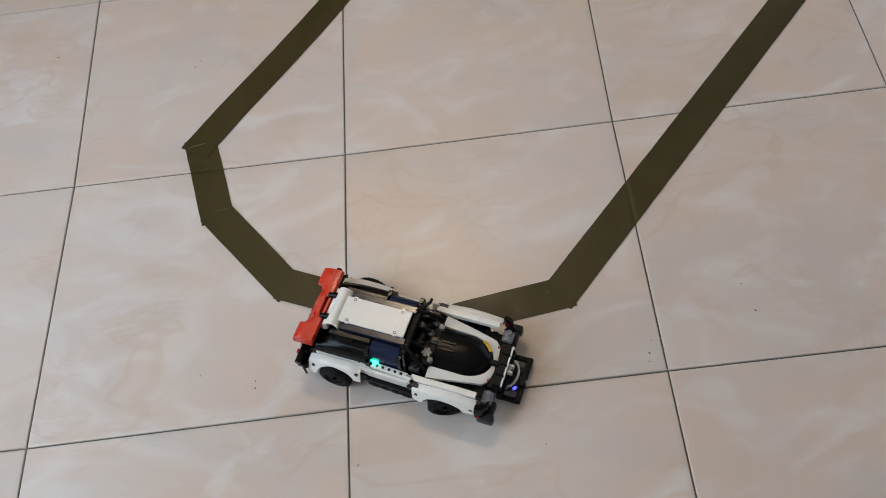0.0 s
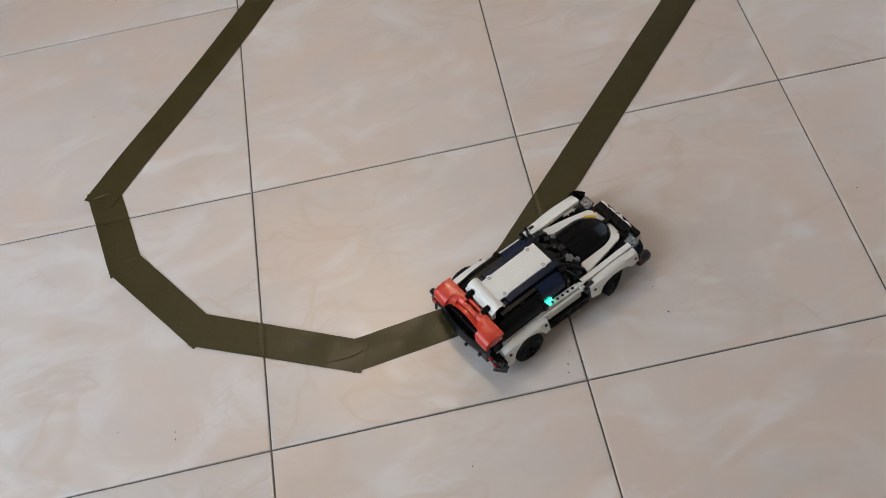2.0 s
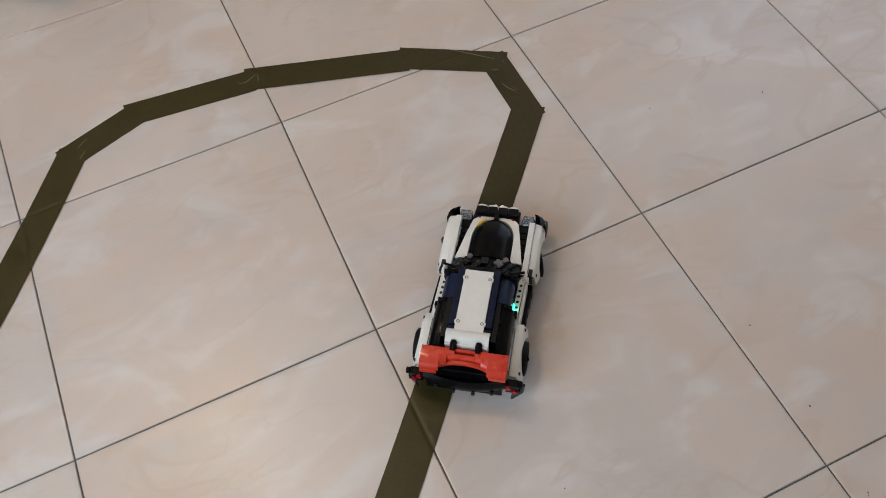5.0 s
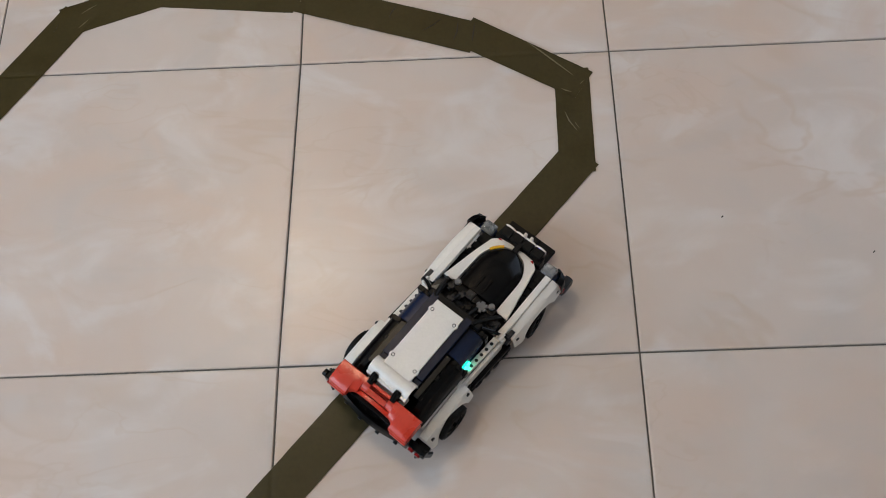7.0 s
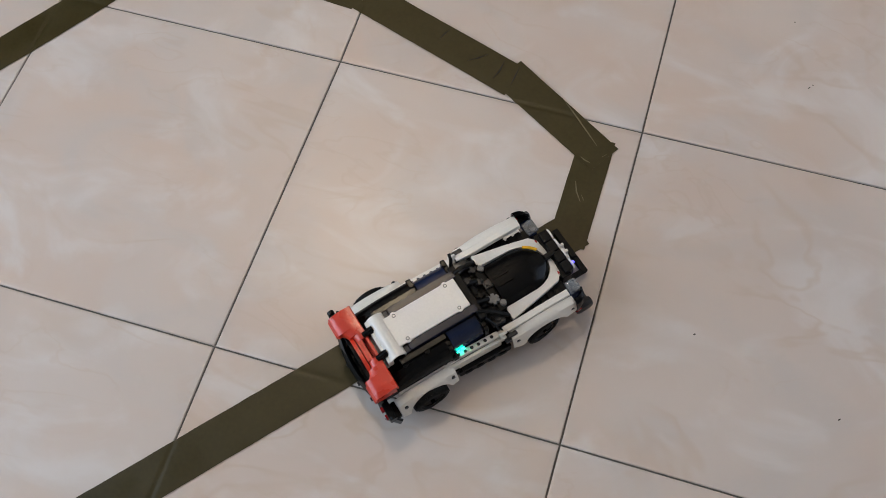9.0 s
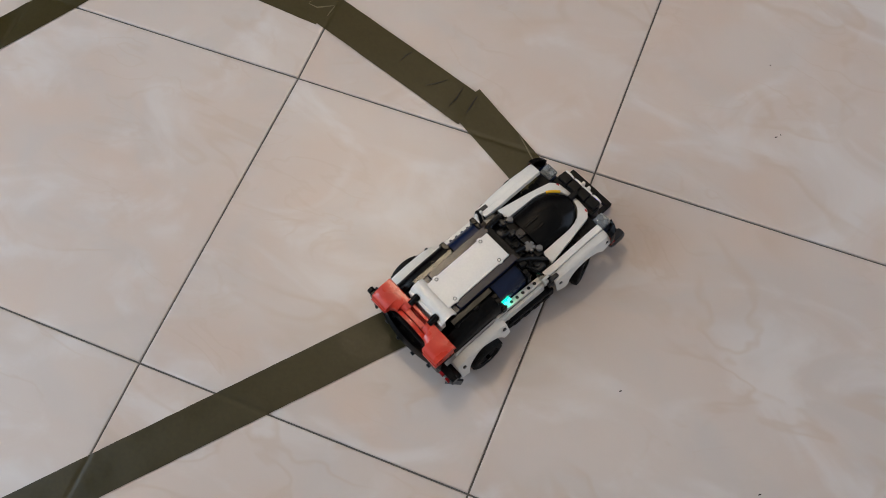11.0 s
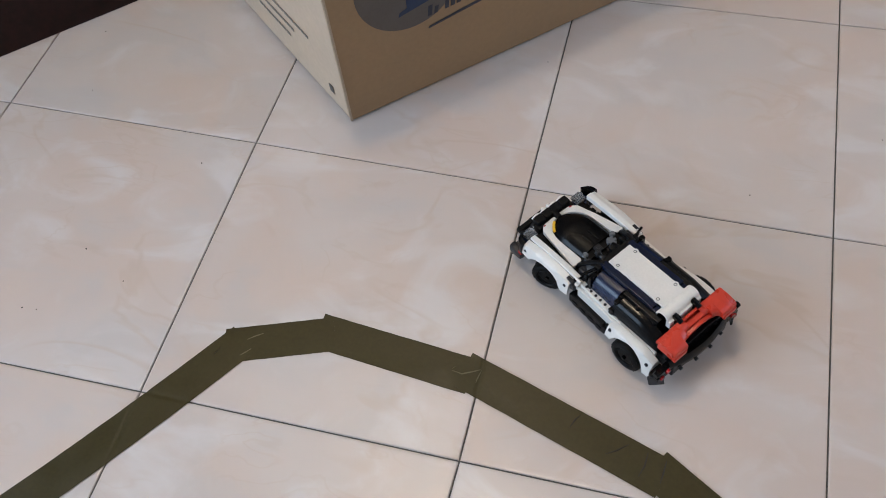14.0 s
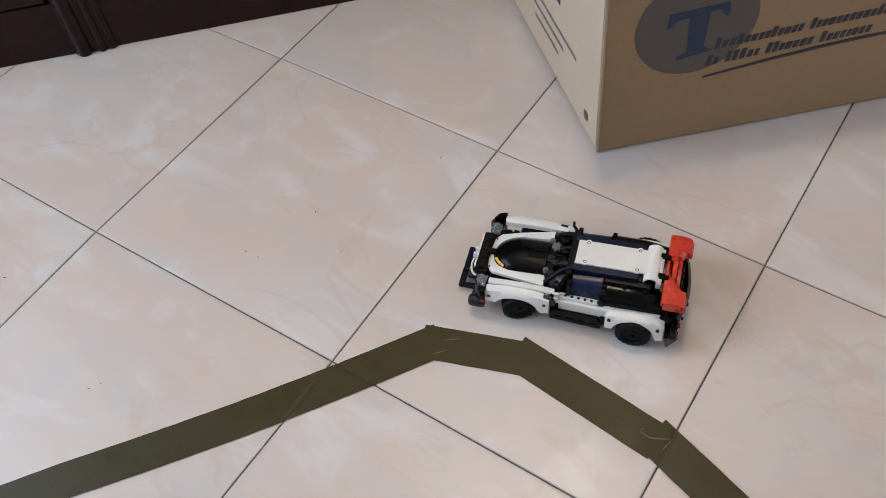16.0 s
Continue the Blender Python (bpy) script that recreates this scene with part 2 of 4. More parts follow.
wall("wall_north", LO_U, HI_U, ("u", HI_V, HI_V + THICK))
wall("wall_south", LO_U, HI_U, ("u", LO_V - THICK, LO_V))
wall("wall_west", LO_V - THICK, HI_V + THICK, ("v", LO_U - THICK, LO_U), [(-0.05, 1.5, 0.35, 2.25)])
wall("wall_east", LO_V - THICK, HI_V + THICK, ("v", HI_U, HI_U + THICK), [(-1.7, -0.1, 0.0, 2.1)])
bm = bmesh.new()
box(bm, LO_U - THICK, HI_U + THICK, LO_V - THICK, HI_V + THICK, HIGH, HIGH + 0.15)
bmesh.ops.transform(bm, matrix=AXES, verts=bm.verts)
structure("ceiling", bm, PLASTER, "cream plastered ceiling")

# the window's frame in the west wall
bm = bmesh.new()
for v0, v1, z0, z1 in ((-0.05, 1.5, 0.35, 0.41), (-0.05, 1.5, 2.19, 2.25), (-0.05, 0.01, 0.41, 2.19), (1.44, 1.5, 0.41, 2.19), (0.70, 0.76, 0.41, 2.19)):
    box(bm, LO_U - 0.14, LO_U - 0.08, v0, v1, z0, z1, 0.006)
bmesh.ops.transform(bm, matrix=AXES, verts=bm.verts)
structure("window_1", bm, FRAME, "white painted window frame with two panes")

# the floor: a bed of grout, on which the tiles lie
bm = bmesh.new()
box(bm, -9, 9, -9, 9, -0.05, -0.0022)
FLOOR = structure("floor", bm, GROUT, "cream marbled ceramic floor tiles with dark grey joints")

# how far the tiles' corners stray from a 0.4 m grid, as laid
STRAY = {(-1, -1): (-12, -9), (0, -1): (-1, -2), (1, -1): (-2, 2), (2, -1): (-6, 4), (-1, 0): (-10, 2), (0, 0): (2, 1), (1, 0): (-1, 3), (2, 0): (-2, 6),
         (-1, 1): (-23, 3), (0, 1): (4, 6), (1, 1): (7, 5), (2, 1): (1, 4), (-1, 2): (-20, 21), (0, 2): (-1, 13), (1, 2): (5, 4), (2, 2): (0, -3)}


def tile_corner(i, j):
    dx, dy = STRAY[min(2, max(-1, i)), min(2, max(-1, j))]
    return Vector((0.4 * i + dx / 1000, 0.4 * j + dy / 1000, 0))


def lay_tiles():
    chance = random.Random(4)
    for i in range(-7, 8):
        for j in range(-7, 8):
            c = [tile_corner(i, j), tile_corner(i + 1, j), tile_corner(i + 1, j + 1), tile_corner(i, j + 1)]
            mid = sum(c, Vector()) / 4
            bm = bmesh.new()
            lift = chance.uniform(-0.0002, 0.0002)
            rings = []
            for inset, z in ((0.0010, -0.004), (0.0010, -0.0013), (0.0013, -0.0006), (0.0018, -0.0002), (0.0027, 0.0), (0.0060, 0.0)):
                ring = []
                for p in c:
                    d = p - mid
                    ring.append(bm.verts.new((d.x - math.copysign(inset, d.x), d.y - math.copysign(inset, d.y), z + (lift if z > -0.003 else 0))))
                rings.append(ring)
            for low, high in zip(rings, rings[1:]):
                for k in range(4):
                    bm.faces.new((low[k], low[(k + 1) % 4], high[(k + 1) % 4], high[k]))
            bm.faces.new(rings[-1])
            part("tile", bm, TILE, FLOOR).location = mid


# ---- the tape loop ----
TAPE_PLAN = [(0.773, 0.240), (0.773, 0.379), (0.632, 0.465), (0.391, 0.541), (0.195, 0.557), (0.077, 0.510),
             (-0.249, 0.0515), (-0.2075, -0.098), (-0.0935, -0.2385), (0.121, -0.3245), (0.301, -0.2945)]   # outer corners
WIDE = 0.0485
NARROW = {0: (0.0435, 0.0435), 1: (0.045, 0.0475), 7: (0.0487, 0.046), 8: (0.0495, 0.046), 9: (0.0465, 0.047)}   # strips that lie skew on their corners
SET_IN = [1, 0, 5, 5, 5, 2, 3, 2, 2, 2, 1]   # millimetres by which a strip starts inside the end of the one before


def joint_dip(p):
    """How near a point lies to the middle of a tile joint: 1 on it, 0 away from it."""
    best = 1.0
    i, j = round(p.x / 0.4), round(p.y / 0.4)
    for c, d in ((tile_corner(i, math.floor(p.y / 0.4)), tile_corner(i, math.floor(p.y / 0.4) + 1)), (tile_corner(math.floor(p.x / 0.4), j), tile_corner(math.floor(p.x / 0.4) + 1, j))):
        side = Vector((c.y - d.y, d.x - c.x)).normalized()
        best = min(best, abs((p - c.to_2d()).dot(side)))
    return math.exp(-((best / 0.0019) ** 2))


def tape_strips():
    """Straight lengths of tape that overlap at the loop's corners, each end cut a little differently, and that sag into the tile joints."""
    chance = random.Random(11)
    corners = [Vector(p) for p in TAPE_PLAN]
    n = len(corners)
    for k in range(n):
        before = (corners[k] - corners[k - 1]).normalized()
        ahead = (corners[(k + 1) % n] - corners[k]).normalized()
        a, b = corners[k] - before * 0.003 + Vector((-ahead.y, ahead.x)) * SET_IN[k] / 1000, corners[(k + 1) % n]
        along = (b - a).normalized()
        inward = Vector((-along.y, along.x))
        level = 0.0005 + 0.0003 * (k % 3)
        w0, w1 = NARROW.get(k, (WIDE, WIDE))
        bow = 0.006 if k == 5 else 0.0   # one long strip was laid in a slight curve
        start, end, lean_a, lean_b = -0.006, (b - a).length + 0.001, chance.uniform(-0.10, 0.04), chance.uniform(-0.09, 0.03)
        cols, lines = max(8, int((end - start) / 0.0022)), 18
        waver = [chance.uniform(-0.0002, 0.0002) for _ in range(cols // 6 + 3)]
        bm = bmesh.new()
        grid = []
        for i in range(cols + 1):
            f = i / cols
            g = f * (len(waver) - 2)
            edge = waver[int(g)] * (1 - g % 1) + waver[int(g) + 1] * (g % 1)
            row = []
            for j in range(lines + 1):
                w = (w0 + (w1 - w0) * f) * j / lines
                p = a + along * (start + (end - start) * f + w * (lean_a * (1 - f) + lean_b * f)) + inward * (w + edge + bow * math.sin(math.pi * min(1, f / 0.85)))
                lift = 0.0005 * noise.noise((p.x * 60, p.y * 60, k)) * noise.noise((p.x * 25, p.y * 25, k + 9))
                row.append(bm.verts.new((p.x, p.y, level + max(-0.0002, lift) - 0.0009 * joint_dip(p))))
            grid.append(row)
        for i in range(cols):
            for j in range(lines):
                bm.faces.new((grid[i][j], grid[i + 1][j], grid[i + 1][j + 1], grid[i][j + 1]))
        bmesh.ops.recalc_face_normals(bm, faces=bm.faces)
        bmesh.ops.solidify(bm, geom=list(bm.faces), thickness=0.00025)
        tagged(part("tape_strip", bm, TAPE), "olive-brown adhesive tape strip stuck flat on the floor tiles", "tape", "strips of the tape loop")


tape_strips()


def wrinkle(name, points, width, mat, label, z=0.0012):
    """A thin raised line along points on the tape."""
    bm = bmesh.new()
    pts = [Vector((*p, 0)) for p in points]
    rows = []
    for i, p in enumerate(pts):
        d = (pts[min(i + 1, len(pts) - 1)] - pts[max(i - 1, 0)]).normalized()
        side = Vector((-d.y, d.x, 0)) * width * (0.35 if i in (0, len(pts) - 1) else 1)
        rows.append([p - side + Vector((0, 0, z - 0.0003)), p + Vector((0, 0, z)), p + side + Vector((0, 0, z - 0.0003))])
    sheet(bm, rows, 0.0003)
    tagged(part(name, bm, mat), label, "tape wrinkle", "wrinkles on the tape")


CREASES = [[(0.077, -0.3), (0.095, -0.2995), (0.113, -0.299), (0.129, -0.294)], [(0.04, -0.252), (0.054, -0.261), (0.07, -0.275)], [(0.101, -0.2755), (0.101, -0.282)],
           [(-0.068, -0.222), (-0.064, -0.22)], [(0.521, 0.471), (0.525, 0.481), (0.53, 0.488)], [(0.565, 0.448), (0.577, 0.455), (0.589, 0.465)],
           [(0.604, 0.43), (0.609, 0.443), (0.611, 0.46)], [(0.628, 0.427), (0.630, 0.44), (0.632, 0.455)], [(0.075, 0.472), (0.080, 0.484)]]
SCUFFS = [[(0.371, 0.513), (0.384, 0.511), (0.395, 0.516), (0.405, 0.521)], [(0.406, 0.52), (0.404, 0.51), (0.403, 0.503)], [(0.371, 0.515), (0.374, 0.519)],
          [(0.698, 0.423), (0.714, 0.408), (0.734, 0.388), (0.752, 0.37)], [(0.761, 0.356), (0.766, 0.361)], [(0.737, 0.350), (0.742, 0.347), (0.749, 0.345)],
          [(0.750, 0.300), (0.754, 0.293)], [(-0.236, 0.049), (-0.226, 0.051), (-0.211, 0.054)], [(-0.187, -0.076), (-0.171, -0.073)], [(0.264, -0.266), (0.268, -0.271)],
          [(0.739, 0.316), (0.743, 0.303), (0.751, 0.29)], [(0.108, 0.478), (0.113, 0.483), (0.119, 0.49)], [(0.109, 0.501), (0.118, 0.508), (0.127, 0.514)]]
for line in CREASES:
    wrinkle("tape_crease", line, 0.0011, CREASE, "dark crease in the olive-brown tape", 0.0019)
for line in SCUFFS:
    wrinkle("tape_scuff", line, 0.0009, GLUE, "pale scuff on the olive-brown tape", 0.0019)


# ---- the cardboard box ----
def cardboard_box():
    crate = tagged(new("cardboard_box"), "large closed brown cardboard moving box with printed company marking", "box")
    crate.matrix_world = pose(0.127, 0.877, 0, 0, 0, 43.2)
    long, deep, high, skew = 0.475, 0.40, 0.42, math.tan(radians(6))

    def face(name, pts, d, mat, label):
        bm = bmesh.new()
        under, over = [bm.verts.new(p) for p in pts], [bm.verts.new(Vector(p) + Vector(d)) for p in pts]
        bm.faces.new(under), bm.faces.new(over)
        for i in range(4):
            bm.faces.new((under[i], under[(i + 1) % 4], over[(i + 1) % 4], over[i]))
        bmesh.ops.bevel(bm, geom=list(bm.edges), offset=0.0012, segments=2, affect="EDGES")
        return part(name, bm, mat, crate, label)
    k = -deep * skew
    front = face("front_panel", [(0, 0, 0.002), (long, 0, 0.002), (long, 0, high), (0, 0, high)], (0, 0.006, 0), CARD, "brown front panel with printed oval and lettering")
    side = face("side_panel", [(0, 0.007, 0.002), (k, deep, 0.002), (k, deep, high), (0, 0.007, high)], (0.006, 0, 0), CARD_LIT, "side panel with blue print, painted paler as the lit side")
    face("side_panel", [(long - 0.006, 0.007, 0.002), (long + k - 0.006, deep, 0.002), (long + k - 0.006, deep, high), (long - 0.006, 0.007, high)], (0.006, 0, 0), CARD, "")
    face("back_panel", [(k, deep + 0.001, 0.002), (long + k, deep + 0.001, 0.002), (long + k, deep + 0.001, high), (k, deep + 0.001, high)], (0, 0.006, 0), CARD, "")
    for y0, y1 in ((0.001, deep / 2 - 0.001), (deep / 2 + 0.001, deep)):
        face("flap", [(-y0 * skew, y0, high + 0.001), (long - y0 * skew, y0, high + 0.001), (long - y1 * skew, y1, high + 0.001), (-y1 * skew, y1, high + 0.001)], (0, 0, 0.005), CARD, "folded top flap")
    bm = bmesh.new()
    box(bm, -0.0012, 0.0022, -0.0012, 0.0022, 0.002, high, 0.0006)
    part("corner_edge", bm, CARD_EDGE, crate, "scuffed corner fold")

    def print_on(name, outline, mat, owner, label, z=0.0008):
        bm = bmesh.new()
        slab(bm, outline, -z, -z + 0.0006, "y")
        return part(name, bm, mat, owner, label)
    oval = [(0.121 + 0.081 * math.cos(a), 0.204 + 0.080 * math.sin(a)) for a in (2 * math.pi * i / 48 for i in range(48))]
    print_on("printed_oval", oval, INK_GREY, front, "grey printed oval", 0.0006)
    stem = [(0.083, 0.228), (0.160, 0.232), (0.162, 0.212), (0.156, 0.212), (0.150, 0.222), (0.136, 0.222), (0.134, 0.166), (0.146, 0.158),
            (0.098, 0.150), (0.100, 0.156), (0.112, 0.160), (0.110, 0.218), (0.094, 0.216), (0.086, 0.206), (0.080, 0.206)]
    print_on("printed_mark", stem, INK_BLUE, front, "blue printed mark", 0.0012)
    chance = random.Random(5)

    def words(x, z, high, slope, counts):
        """A line of slanting bars, one a letter, in groups."""
        a = x
        for count in counts:
            for k in range(count):
                w = chance.uniform(0.0062, 0.0088)
                h = high * (1.45 if k == 0 or chance.random() < 0.15 else 1.0)
                y = z + slope * (x - a)
                print_on("print_bar", [(x, y), (x + w * 0.8, y + slope * w), (x + w * 0.8 + 0.0025, y + slope * w + h), (x + 0.0025, y + h)], INK_DARK, front, "", 0.0010)
                x += w + 0.0017
            x += 0.008
    words(0.150, 0.158, 0.0115, 0.03, (13, 14))
    words(0.141, 0.131, 0.0115, 0.03, (2, 5, 7, 8))
    sweep = [(0.140 + 0.31 * s, 0.110 + 0.020 * math.sin(s * 1.7) - 0.002 * s) for s in (i / 14 for i in range(15))]
    print_on("print_swoosh", sweep + [(x + 0.002, y + 0.0035 + 0.002 * math.sin(i / 14 * 3.1)) for i, (x, y) in reversed(list(enumerate(sweep)))], INK_DARK, front, "thin printed swoosh", 0.0012)

    def side_print(y0, y1, z0, z1, mat=INK_BLUE):
        bm = bmesh.new()
        pts = [(y0, z0), (y1, z0), (y1, z1), (y0, z1)]
        slab(bm, pts, -0.0008, -0.0002, "x")
        for v in bm.verts:
            v.co.x -= v.co.y * skew
        part("print_bar", bm, mat, side)
    for i in range(4):
        side_print(0.155 + i * 0.022, 0.170 + i * 0.022, 0.148, 0.176)
    for row, (a, b) in enumerate(((0.09, 0.25), (0.14, 0.27), (0.16, 0.25))):
        y = a
        while y < b:
            w = chance.uniform(0.006, 0.014)
            side_print(y, y + w, 0.098 - row * 0.022, 0.1035 - row * 0.022, INK_PALE)
            y += w + 0.003
    side_print(0.040, 0.052, 0.026, 0.040, INK_GREY)


cardboard_box()


# ---- the dark cabinet ----
def cabinet():
    unit = tagged(new("cabinet"), "dark brown stained wooden cabinet with panelled front standing on the floor", "cabinet")
    unit.matrix_world = AXES
    a, b, front = -1.1, 2.2, 0.995
    bm = bmesh.new()
    box(bm, a, b, front + 0.012, HI_V - 0.01, 0.0, 0.9, 0.004)
    part("body", bm, WOOD, unit)
    bm = bmesh.new()
    box(bm, a, b, front, front + 0.0115, 0.0, 0.104, 0.003)
    part("plinth", bm, WOOD, unit)
    bm = bmesh.new()
    box(bm, a - 0.02, b + 0.02, front - 0.03, HI_V - 0.01, 0.903, 0.935, 0.008)
    part("top", bm, WOOD, unit)
    for u in (-0.92, -0.045, 0.83, 1.70):
        bm = bmesh.new()
        for du, r in ((-0.014, 0.013), (0.016, 0.008), (0.032, 0.005)):
            rod(bm, (u + du, front - 0.001, 0.001), (u + du, front - 0.001, 0.9), r, sides=16)
        box(bm, u - 0.03, u + 0.04, front - 0.004, front + 0.011, 0.0, 0.9, 0.002)
        part("column", bm, WOOD, unit, "reeded dark wooden column")
    for u0, u1 in ((-0.88, -0.08), (0.0, 0.795), (0.875, 1.665)):
        bm = bmesh.new()
        box(bm, u0 + 0.004, u1 - 0.004, front - 0.002, front + 0.011, 0.108, 0.89, 0.003)
        door = part("door", bm, WOOD, unit, "panelled dark wooden cabinet door")
        bm = bmesh.new()
        box(bm, u0 + 0.06, u1 - 0.06, front - 0.008, front - 0.0025, 0.165, 0.83, 0.005)
        part("raised_panel", bm, WOOD, door)


cabinet()


# ---- crumbs on the floor ----
def crumbs():
    chance = random.Random(8)
    for x, y in ((0.514, -0.289), (0.237, -0.475), (0.38, -0.372), (0.378, -0.383), (-0.193, -0.335), (-0.12, -0.351), (-0.12, -0.361), (-0.477, 0.279), (-0.232, 0.23),
                 (0.01, -0.477), (-0.165, 0.588), (-0.207, 0.484), (-0.186, 0.485), (0.822, -0.328), (0.824, -0.206), (0.522, -0.329), (0.386, -0.355), (0.988, 0.525),
                 (1.073, 0.115), (0.91, 0.166), (0.859, 0.974), (0.984, 0.52), (0.953, 0.614), (-0.09, 0.55), (-0.066, 0.761), (-0.34, 0.996), (0.386, 1.046),
                 (-0.24, 0.217), (-0.299, 0.868), (0.694, 0.846), (0.814, -0.441), (0.812, -0.444), (0.813, -0.452)):
        bm = bmesh.new()
        bmesh.ops.create_icosphere(bm, subdivisions=1, radius=1)
        for v in bm.verts:
            v.co *= chance.uniform(0.6, 1.2)
        bmesh.ops.scale(bm, vec=(chance.uniform(0.0008, 0.0024), chance.uniform(0.0006, 0.0011), 0.0006), verts=bm.verts)
        bmesh.ops.rotate(bm, matrix=Matrix.Rotation(chance.uniform(0, 6.28), 3, "Z"), verts=bm.verts)
        ob = tagged(part("crumb", bm, CRUMB), "tiny dark crumb lying on the tiles", "crumb", "crumbs on the floor")
        ob.location = (x, y, 0.0005)


crumbs()


# ---- the toy car, in millimetres from a point on the floor under its roof, x ahead, y to its left ----
CAR = tagged(new("toy_car"), "white, black and red toy rally car built from plastic bricks, driving", "toy car")
WHEEL_R = 21.5
REAR_X, FRONT_X = -38.0, 105.0
REAR_TRACK, FRONT_TRACK = 60.0, 56.0
UPPER = {"roof_plate", "roof_pin", "roof_end", "roller_pin", "roof_rail", "roof_beam", "spoiler_wing", "spoiler_bridge", "spoiler_arch", "spoiler_cheek",
         "rear_quarter", "quarter_clip", "side_window", "window_post", "quarter_bracket", "green_light", "push_bar", "bumper_insert", "bumper_tube", "nose_light", "rear_bumper", "bumper_stud"}


def aside(x):
    """How far the body strays to the right of the roof's middle line, more so towards the nose."""
    return 3.8 * min(1, max(0, (x - 10) / 70))


def piece(name, build, mat, label="", parent=CAR):
    bm = bmesh.new()
    build(bm)
    if name not in UPPER:
        for v in bm.verts:
            v.co.y -= aside(v.co.x)
    return part(name, mm(bm), mat, parent, label)


def both(name, build, mat, label=""):
    """The same piece on the car's two sides; build(bm, s) with s = 1 on the left."""
    for s in (1, -1):
        piece(name, lambda bm: build(bm, s), mat, label)


def sbox(bm, s, x0, x1, y0, y1, z0, z1, bevel=0.6, m=None):
    return box(bm, x0, x1, *sorted((s * y0, s * y1)), z0, z1, bevel, m)


def lathe(bm, profile, sides):
    """Turns (radius, y) pairs round the y axis."""
    rings = [[bm.verts.new((r * math.cos(a), y, r * math.sin(a))) for a in (2 * math.pi * k / sides for k in range(sides))] for r, y in profile]
    for p, q in zip(rings, rings[1:]):
        for k in range(sides):
            bm.faces.new((p[k], p[(k + 1) % sides], q[(k + 1) % sides], q[k]))
    bm.faces.new(rings[0]), bm.faces.new(rings[-1])


def lathe_up(bm, x, y):
    """A low ring that stands on the roof, hollow on top."""
    rings = [[bm.verts.new((x + r * math.cos(a), y + r * math.sin(a), z)) for a in (2 * math.pi * k / 14 for k in range(14))] for r, z in ((2.1, 80), (2.1, 82.4), (1.3, 82.4), (1.1, 81.4))]
    for p, q in zip(rings, rings[1:]):
        for k in range(14):
            bm.faces.new((p[k], p[(k + 1) % 14], q[(k + 1) % 14], q[k]))
    bm.faces.new(rings[-1])


def wheel(x, s, wide):
    tyre = bmesh.new()
    w = wide / 2
    lathe(tyre, [(13.0, -w + 2), (14.5, -w), (18.5, -w), (20.6, -w + 1.6), (WHEEL_R, -w + 3.5), (WHEEL_R, -1.2), (WHEEL_R - 1.0, -0.8), (WHEEL_R - 1.0, 0.8), (WHEEL_R, 1.2), (WHEEL_R, w - 3.5), (20.6, w - 1.6), (18.5, w), (14.5, w), (13.0, w - 2)], 40)
    for k in range(20):
        a = 2 * math.pi * k / 20
        for side in (-1, 1):
            m = Matrix.Rotation(a + side * 0.08, 4, "Y") @ Matrix.Translation((WHEEL_R - 0.2, side * (w - 4), 0)) @ Matrix.Rotation(side * 0.35, 4, "X")
            box(tyre, -0.8, -0.1, -2.8, 2.8, -1.5, 1.5, 0, m)
    tyre_ob = part("wheel", mm(tyre), RUBBER, CAR, "black rubber tyre on a black rim")
    rim = bmesh.new()
    out = s * (w - 1.5)
    lathe(rim, [(13.2, out - s * 10), (13.2, out), (12.2, out + s * 0.6), (11.4, out), (11.0, out - s * 3.5), (3.6, out - s * 4.5), (3.4, out - s * 0.6), (2.0, out - s * 0.6)], 28)
    for k in range(6):
        box(rim, 3, 11.6, -1.1, 1.1, -1.2, 1.2, 0.3, Matrix.Rotation(2 * math.pi * k / 6, 4, "Y") @ Matrix.Translation((0, out - s * 2.6, 0)))
    rod(rim, (0, out - s * 3, 0), (0, out + s * 2.2, 0), 2.3, sides=10)
    part("rim", mm(rim), BLACK, tyre_ob, "black spoked rim")
    y = s * (REAR_TRACK if x < 0 else FRONT_TRACK) - aside(x)
    tyre_ob.location = (x / 1000, y / 1000, WHEEL_R / 1000)
    return tyre_ob, x, y


WHEELS = [wheel(REAR_X, 1, 20), wheel(REAR_X, -1, 20), wheel(FRONT_X, 1, 18), wheel(FRONT_X, -1, 18)]


# underbody
def chassis(bm):
    box(bm, -82, 62, -40, 40, 11, 28, 1.5)
    box(bm, 62, 150, -30, 30, 12, 30, 1.5)
    box(bm, -80, -10, -44, 44, 28, 40, 1)


piece("chassis", chassis, MATT, "black underbody")
for x in (-20, 0, 20, 40):
    piece("floor_beam", lambda bm: box(bm, x, x + 8, -46, 46, 16, 24, 0.8), MATT)
for x in (REAR_X, FRONT_X):
    piece("axle", lambda bm: rod(bm, (x, -50, WHEEL_R), (x, 50, WHEEL_R), 3, sides=10), GREY)


def arch_low(x, centre, reach, base, crown):
    d = abs(x - centre) / reach
    return base + (crown - base) * math.sqrt(max(0.0, 1 - d * d)) if d < 1 else base


